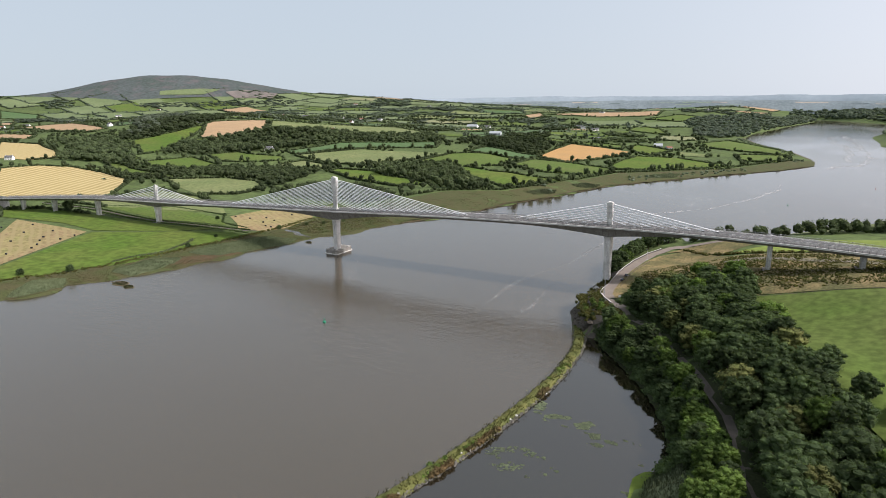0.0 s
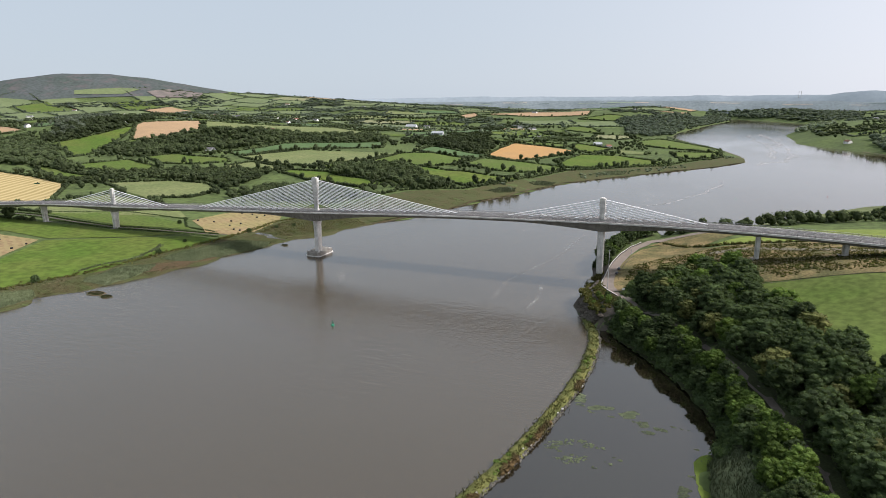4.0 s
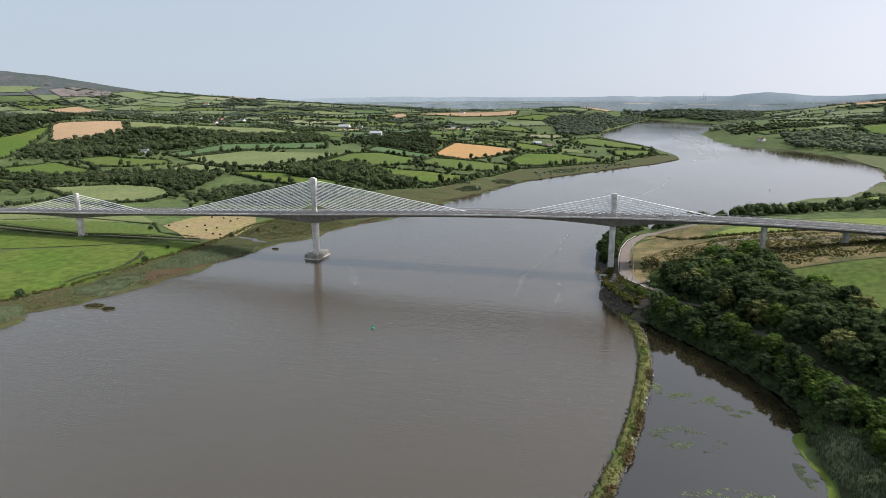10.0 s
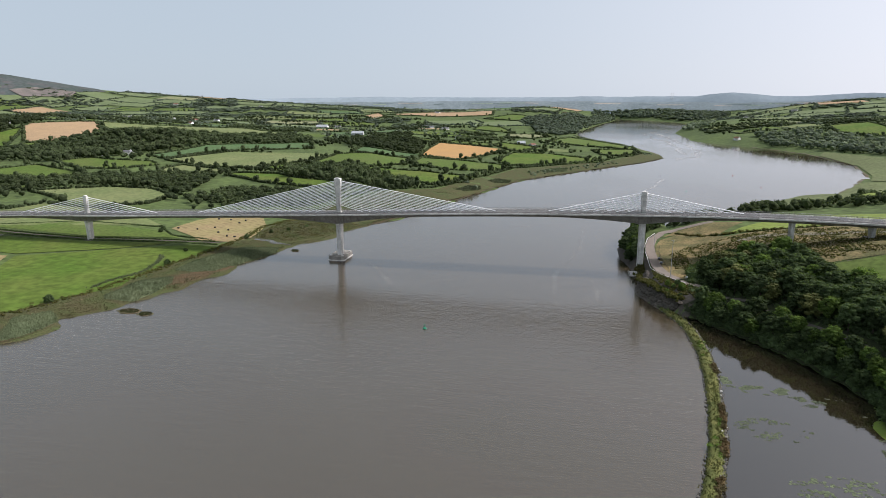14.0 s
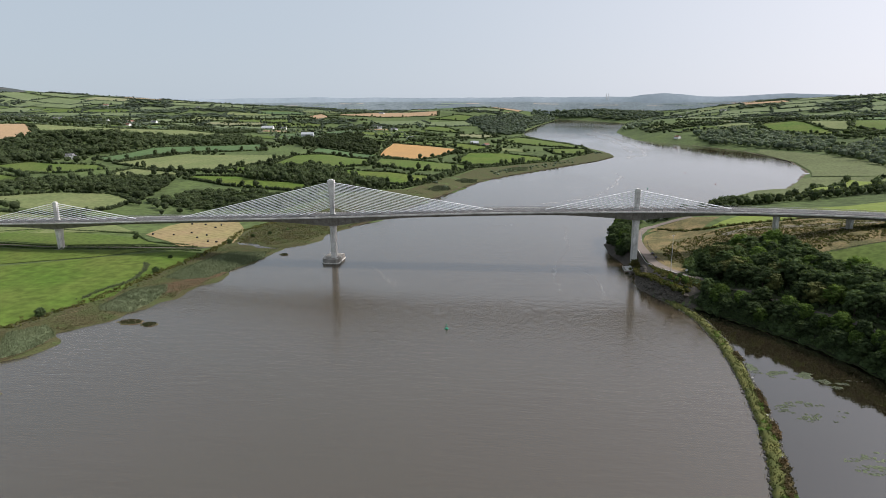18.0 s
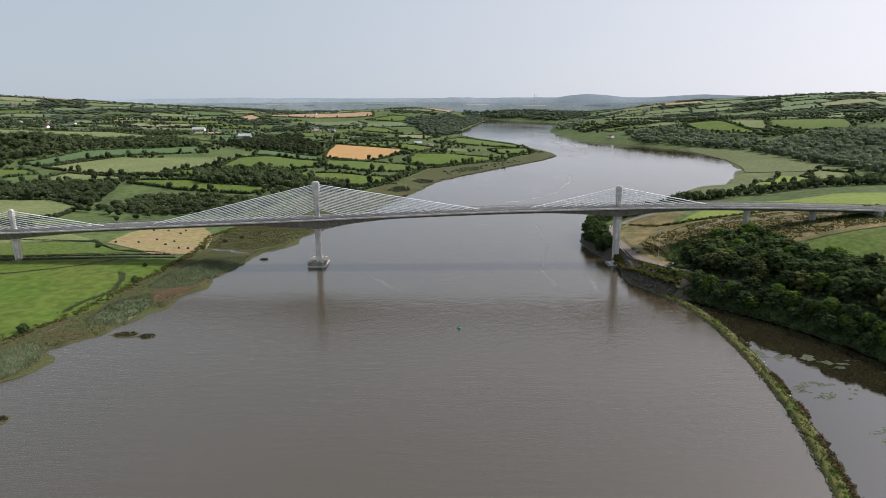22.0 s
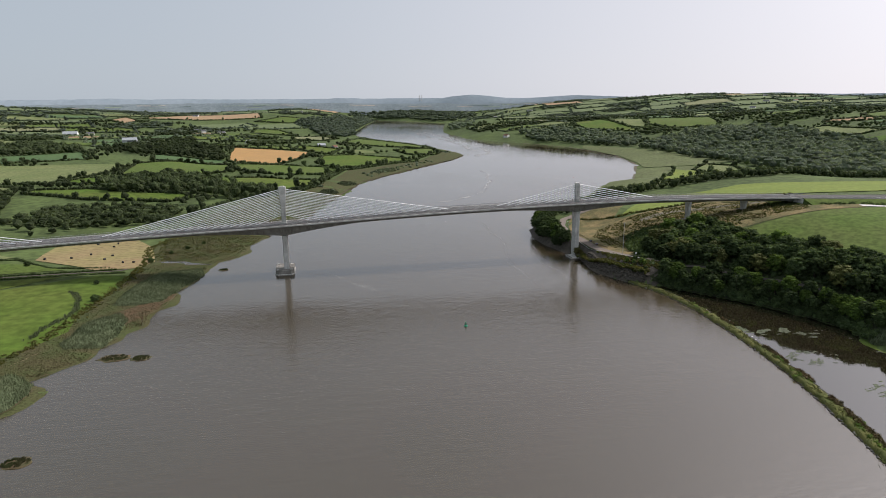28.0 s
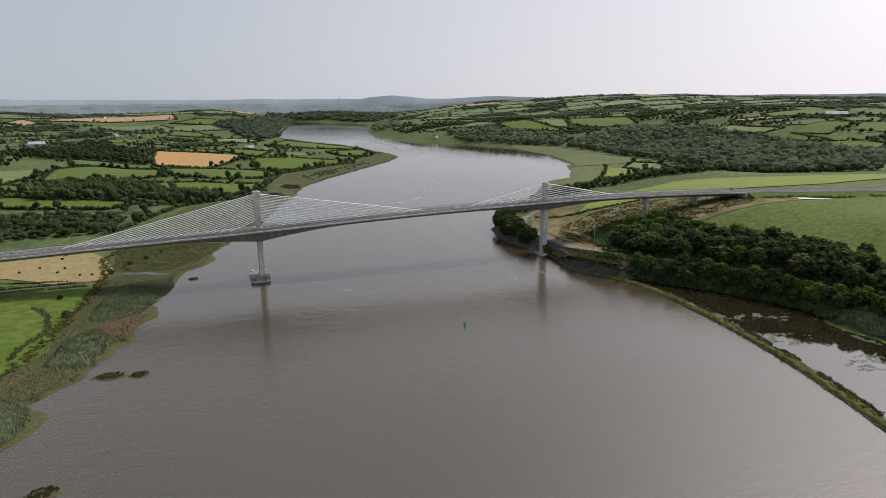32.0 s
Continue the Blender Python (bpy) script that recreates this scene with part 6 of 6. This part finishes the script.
def car(x, y, rz, paint, label):
    z = float(gz(x, y)) + 0.38
    c = thing("car", (x, y, z), label, "car", "parked cars by the lane")
    c.rotation_euler = (0, 0, rz)
    bm = bmesh.new()
    prof = [(-2.1, 0.35), (-2.05, 0.8), (-1.5, 0.95), (-0.9, 1.0), (1.0, 0.98), (1.9, 0.85), (2.15, 0.6), (2.15, 0.35)]
    loft(bm, [[(u, s * w, v) for u, v in prof] for s, w in ((-1, 0.86), (1, 0.86))])
    bmesh.ops.recalc_face_normals(bm, faces=bm.faces)
    bmesh.ops.bevel(bm, geom=bm.edges[:], offset=0.06, segments=1, affect="EDGES")
    body = part("body", bm, M[paint], c)
    bm = bmesh.new()
    loft(bm, [[(-1.75, -0.74, 0.92), (1.05, -0.74, 0.92), (1.05, 0.74, 0.92), (-1.75, 0.74, 0.92)], [(-1.35, -0.62, 1.45), (0.35, -0.62, 1.45), (0.35, 0.62, 1.45), (-1.35, 0.62, 1.45)]])
    cab = part("cabin_glass", bm, M["glass"], c)
    bm = bmesh.new()
    box(bm, -1.3, 0.3, -0.6, 0.6, 1.45, 1.5)
    part("roof", bm, M[paint], c)
    for u in (-1.3, 1.35):
        for s in (-1, 1):
            bm = bmesh.new()
            tube(bm, (u, s * 0.7, 0.32), (u, s * 0.9, 0.32), 0.32, k=12)
            wh = part("wheel", bm, M["rubber"], c)
            bm = bmesh.new()
            tube(bm, (u, s * 0.88, 0.32), (u, s * 0.92, 0.32), 0.19, k=10)
            part("rim", bm, M["steel"], wh)
    for s in (-1, 1):
        bm = bmesh.new()
        box(bm, 2.1, 2.17, s * 0.6 - 0.18, s * 0.6 + 0.18, 0.6, 0.74)
        part("headlight", bm, M["white_wall"], c)
        bm = bmesh.new()
        box(bm, -2.12, -2.05, s * 0.62 - 0.14, s * 0.62 + 0.14, 0.65, 0.8)
        part("tail_light", bm, M["red_paint"], c)


car(243.3, -12, radians(80), "car_dark", "black hatchback parked on the verge of the lane")
car(243.2, -1, radians(84), "car_dark", "dark estate car parked on the verge of the lane")
sx, sy = 252.5, -58.0
sign = thing("road_sign", (sx, sy, float(gz(sx, sy))), "small blank white sign on a steel post beside the lane", "sign")
bm = bmesh.new()
tube(bm, (0, 0, -0.4), (0, 0, 2.4), 0.06, 0.06, 8)
part("post", bm, M["steel"], sign)
bm = bmesh.new()
box(bm, -0.75, 0.75, -0.12, -0.07, 1.2, 2.4)
part("board", bm, M["white_wall"], sign)


# ---- farm things ----
def bale(x, y, rz, group):
    z = float(gz(x, y)) + 0.25
    b = thing("hay_bale", (x, y, z), "round bale in black plastic wrap lying on stubble", "bale", group)
    b.rotation_euler = (0, 0, rz)
    bm = bmesh.new()
    rings = []
    for u, q in ((-0.75, 0.55), (-0.7, 0.68), (0.7, 0.68), (0.75, 0.55)):
        rings.append([(u * 1.05, math.cos(6.28 * i / 14) * q * 1.15, 0.85 + math.sin(6.28 * i / 14) * q * 1.15) for i in range(14)])
    loft(bm, rings)
    part("wrap", bm, M["bale"], b)


BALES = [(-300, -95), (-331, -70), (-345, -92), (-306, -118), (-282, -78), (-262, -98), (-270, -122), (-244, -80), (-250, -108), (-236, -118), (-226, -128), (-239, -96), (-290, -140), (-260, -150), (-222, -150), (-318, -150), (-355, -130), (-215, -168)]
for i, (x, y) in enumerate(BALES):
    bale(x, y, i * 1.3, "bales on the riverside stubble")
for i, (x, y) in enumerate([(-179, 120), (-165, 120), (-149, 121), (-149, 108), (-140, 71), (-186, 61), (-168, 64), (-158, 78), (-142, 57), (-125, 43), (-117, 42)]):
    bale(x, y, i * 0.9, "bales in the field beyond the bridge")


def house(x, y, rz, w, d, h, label, wall="white_wall", roof="slate", near=False, cat="house"):
    z = float(gz(x, y))
    ob = thing("house" if cat == "house" else "barn", (x, y, z), label, cat, "farm buildings")
    ob.rotation_euler = (0, 0, rz)
    bm = bmesh.new()
    v = box(bm, -w / 2, w / 2, -d / 2, d / 2, -1.5, h)
    a, b = bm.verts.new((-w / 2, 0, h + d * 0.36)), bm.verts.new((w / 2, 0, h + d * 0.36))
    bm.faces.new((v[4], v[7], a))
    bm.faces.new((v[5], b, v[6]))
    wl_ = part("wall", bm, M[wall], ob)
    for s in (-1, 1):
        bm = bmesh.new()
        e = d / 2 + 0.35
        loft(bm, [[(q, s * e, h - 0.25), (q, 0, h + d * 0.36 + 0.02), (q, 0, h + d * 0.36 + 0.24), (q, s * e, h - 0.03)] for q in (-w / 2 - 0.3, w / 2 + 0.3)])
        bmesh.ops.recalc_face_normals(bm, faces=bm.faces)
        part("roof", bm, M[roof], ob)
    if cat == "house":
        for s in (-1, 1):
            bm = bmesh.new()
            box(bm, s * (w / 2 - 0.7) - 0.4, s * (w / 2 - 0.7) + 0.4, -0.4, 0.4, h + d * 0.2, h + d * 0.36 + 1.2)
            part("chimney", bm, M[wall], ob)
        for s in (-1, 1):
            for i in range(3):
                for lev in ((0.9, 2.2), (3.4, 4.6))[: 2 if h > 4.5 else 1]:
                    u = (i - 1) * w * 0.3
                    bm = bmesh.new()
                    box(bm, u - 0.55, u + 0.55, s * d / 2 - 0.04, s * d / 2 + 0.04, *lev)
                    part("window", bm, M["glass"], ob)
    else:
        bm = bmesh.new()
        box(bm, -w * 0.15, w * 0.15, -d / 2 - 0.05, -d / 2 + 0.05, -0.2, h * 0.8)
        part("door", bm, M["slate"], ob)


house(-650, 592, 0.4, 16, 8, 6.0, "two-storey white farmhouse with slate roof by the trees", near=True)
house(-636, 586, 1.9, 10, 7, 5.0, "white rendered farmhouse wing with slate roof")
house(-690, 566, 0.2, 14, 8, 4.0, "low white farm shed beside the farmhouse", cat="barn", roof="barn")
house(-425, 1272, 0.1, 34, 16, 6.0, "long pale grey corrugated farm shed among fields", "barn", "barn", cat="barn")
house(-352, 1847, 0.2, 22, 12, 5.0, "white farmhouse among trees")
house(-330, 1820, 0.5, 16, 9, 5.0, "white farmhouse beside the lane")
house(51, 1159, 0.3, 20, 12, 5.5, "grey farm shed near the shore fields", "barn", "barn", cat="barn")
house(82, 1120, 0.9, 16, 10, 5.0, "brown-roofed farm shed near the shore fields", "barn", "tile_roof", cat="barn")
house(-687, 1652, 0.1, 40, 18, 6.0, "long pale farm shed with grey roof", "white_wall", "barn", cat="barn")
house(-640, 1680, 0.2, 20, 12, 5.0, "white farmhouse by the long shed")
house(1689, 916, -0.5, 60, 24, 7.0, "long pale hillside farm shed with grey roof", "white_wall", "barn", cat="barn")
house(1790, 945, -0.5, 28, 14, 5.5, "long pale hillside farm shed with grey roof", "barn", "slate", cat="barn")
house(-905, 205, 0.5, 14, 8, 5, "white cottage among hedgerow trees", roof="slate")
hr = np.random.default_rng(12)
for i in range(46):
    if i < 14:
        a, d = radians(-62 + 33 * i / 14) + hr.normal() * 0.01, 2500 + hr.normal() * 60
    else:
        a, d = radians(-55 + 105 * hr.random()), 1700 + 1900 * hr.random()
    x, y = 200 + math.sin(a) * d, -430 + math.cos(a) * d
    if float(gz(x, y)) > 9 and y > 250:
        house(x, y, hr.random() * 3, 18 + 10 * hr.random(), 10 + 3 * hr.random(), 5.0, "distant white house among fields", roof="slate" if i % 3 else "tile_roof")

# tractor at work on the stubble
tx, ty = -590, 178
tr = thing("tractor", (tx, ty, float(gz(tx, ty)) + 0.3), "green tractor working on the golden stubble field", "tractor")
bm = bmesh.new()
box(bm, -0.4, 2.4, -0.5, 0.5, 0.8, 1.7)
part("bonnet", bm, M["tractor"], tr)
bm = bmesh.new()
loft(bm, [[(-1.6, -0.8, 0.9), (-0.1, -0.8, 0.9), (-0.1, 0.8, 0.9), (-1.6, 0.8, 0.9)], [(-1.4, -0.65, 2.8), (-0.3, -0.65, 2.8), (-0.3, 0.65, 2.8), (-1.4, 0.65, 2.8)]])
part("cab", bm, M["glass"], tr)
for u, q in ((-0.9, 0.9), (1.8, 0.6)):
    for s in (-1, 1):
        bm = bmesh.new()
        tube(bm, (u, s * 0.8, q), (u, s * 1.3, q), q, k=14)
        part("wheel", bm, M["rubber"], tr)
bm = bmesh.new()
box(bm, -6.0, -1.8, -1.6, 1.6, 0.5, 1.6)
part("baler", bm, M["tractor"], tr)


# ---- river marks ----
def buoy(x, y, s, paint, label):
    b = thing("buoy", (x, y, 0), label, "buoy")
    bm = bmesh.new()
    rings = [[(math.cos(6.28 * i / 14) * q * s, math.sin(6.28 * i / 14) * q * s, z * s) for i in range(14)] for z, q in ((-0.6, 0.8), (0.0, 1.25), (0.35, 1.25), (0.6, 0.9), (0.65, 0.4))]
    loft(bm, rings)
    part("float", bm, M[paint], b)
    bm = bmesh.new()
    for i in range(4):
        a = 1.57 * i + 0.78
        tube(bm, (math.cos(a) * 0.7 * s, math.sin(a) * 0.7 * s, 0.5 * s), (math.cos(a) * 0.15 * s, math.sin(a) * 0.15 * s, 2.6 * s), 0.09 * s, 0.07 * s, 5)
    part("tower", bm, M[paint], b)
    bm = bmesh.new()
    tube(bm, (0, 0, 2.5 * s), (0, 0, 3.3 * s), 0.45 * s, 0.05 * s, 10)
    part("topmark", bm, M[paint], b)
    bm = bmesh.new()
    tube(bm, (0, 0, 2.3 * s), (0, 0, 2.5 * s), 0.2 * s, 0.2 * s, 8)
    part("lamp", bm, M["white_wall"], b)


buoy(102.3, -142.5, 0.85, "green_paint", "green navigation buoy with lattice top floating on the river")
for x, y, c in ((334, 440, "green_paint"), (510, 870, "green_paint"), (440, 645, "red_paint"), (444, 496, "red_paint")):
    buoy(x, y, 0.6, c, "small %s channel buoy far down the river" % ("green" if c[0] == "g" else "red"))

# foam gathered in wandering lines by the current
FOAM = [[(477, 2150), (485, 1765), (484, 1460), (482, 1172), (440, 1000), (382, 905)], [(428, 2033), (440, 1700), (459, 1426), (433, 1061)], [(330, 640), (312, 545), (285, 440), (250, 367), (205, 305), (168, 285)],
        [(191, 164), (192, 121), (188, 72), (179, 30), (172, -23), (170, -72), (174, -90)], [(194, -7), (198, -53), (199, -88)], [(20, -6), (40, -22), (57, -52), (65, -76)], [(116, 151), (159, 170), (190, 172)]]
for n_, line in enumerate(FOAM):
    wide = 15.0 if line[0][1] > 1000 else (8.0 if line[0][1] > 200 else 4.6)
    V, Fq, E = [], [], []
    steps = along(line, 3.0)
    for i, (x, y, dx, dy) in enumerate(steps):
        drift = wide * 1.3 * noise.noise(Vector((x * 0.015, y * 0.015, 2)))
        end = min(1.0, i / 6, (len(steps) - 1 - i) / 6)
        w = wide * (0.55 + 0.6 * noise.noise(Vector((x * 0.03, y * 0.03, 5 + n_))))
        for q in (-1, -0.4, 0.4, 1):
            V.append((x - dy * (drift + q * w), y + dx * (drift + q * w), 0.03))
            E.append(end if abs(q) < 0.5 else 0.0)
        if i:
            b0 = 4 * i - 4
            for q in range(3):
                Fq += [(b0 + q, b0 + q + 1, b0 + q + 5), (b0 + q, b0 + q + 5, b0 + q + 4)]
    foam = mesh_np("foam", np.array(V), np.array(Fq), M["foam" if wide > 5 else "foam_faint"], smooth=True)
    spread = foam.data.attributes.new("spread", "FLOAT", "POINT")
    spread.data.foreach_set("value", E)
    tagged(foam, "thin pale foam drawn out along the current", "foam", kind="stuff")

# ---- far distance ----
FAR_RIDGE = ([-72, -50, -28, -17, -8, 4, 10.5, 11.5, 13, 14.3, 16, 18, 22.7, 27, 31, 39, 42, 62], [150, 150, 143, 154, 146, 147, 146, 160, 167, 160, 146, 141, 160, 143, 150, 164, 150, 148])
NEAR_RIDGE = ([-72, -40, -20, -5, 6, 16, 22, 28, 34, 40, 62], [112, 114, 118, 120, 108, 106, 122, 118, 126, 130, 124])
# both ridges take their haze from the material colour alone
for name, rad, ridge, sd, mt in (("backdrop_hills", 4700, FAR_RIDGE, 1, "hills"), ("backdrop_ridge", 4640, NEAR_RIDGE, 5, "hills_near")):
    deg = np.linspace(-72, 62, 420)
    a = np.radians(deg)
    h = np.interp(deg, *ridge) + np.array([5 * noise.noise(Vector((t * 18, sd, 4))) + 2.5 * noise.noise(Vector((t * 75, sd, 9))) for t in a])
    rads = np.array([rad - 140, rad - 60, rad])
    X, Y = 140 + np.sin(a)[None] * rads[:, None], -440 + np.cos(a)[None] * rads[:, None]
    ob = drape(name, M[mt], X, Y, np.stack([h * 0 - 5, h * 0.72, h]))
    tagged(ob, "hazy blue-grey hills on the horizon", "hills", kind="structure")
    ridge_deg, ridge_h = deg, h
# stubble, pasture and woods across the far ridge, paled by haze in their colours
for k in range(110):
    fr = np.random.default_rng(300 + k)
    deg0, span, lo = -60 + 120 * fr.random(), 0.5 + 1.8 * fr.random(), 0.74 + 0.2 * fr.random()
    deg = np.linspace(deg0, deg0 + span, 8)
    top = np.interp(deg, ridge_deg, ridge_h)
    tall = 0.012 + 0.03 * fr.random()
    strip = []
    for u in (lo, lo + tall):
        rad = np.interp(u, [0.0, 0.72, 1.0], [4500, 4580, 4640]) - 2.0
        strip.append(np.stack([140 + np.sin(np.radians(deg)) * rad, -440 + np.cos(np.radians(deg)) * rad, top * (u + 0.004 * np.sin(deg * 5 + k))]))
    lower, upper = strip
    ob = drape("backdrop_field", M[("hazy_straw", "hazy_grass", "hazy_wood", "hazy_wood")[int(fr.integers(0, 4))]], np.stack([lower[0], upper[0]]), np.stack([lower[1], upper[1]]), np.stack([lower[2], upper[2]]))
    tagged(ob, "far field on the ridge, paled by haze in its colour", "field", kind="structure")
for i in range(2):
    a = radians(8.5 + 0.16 * i)
    x, y = 140 + math.sin(a) * 4670, -440 + math.cos(a) * 4670
    ch = thing("power_station_chimney", (x, y, 60), "slim pale power station chimney on the horizon", "chimney")
    bm = bmesh.new()
    tube(bm, (0, 0, 0), (0, 0, 108), 1.8, 1.2, 10)
    part("stack", bm, M["concrete"], ch)
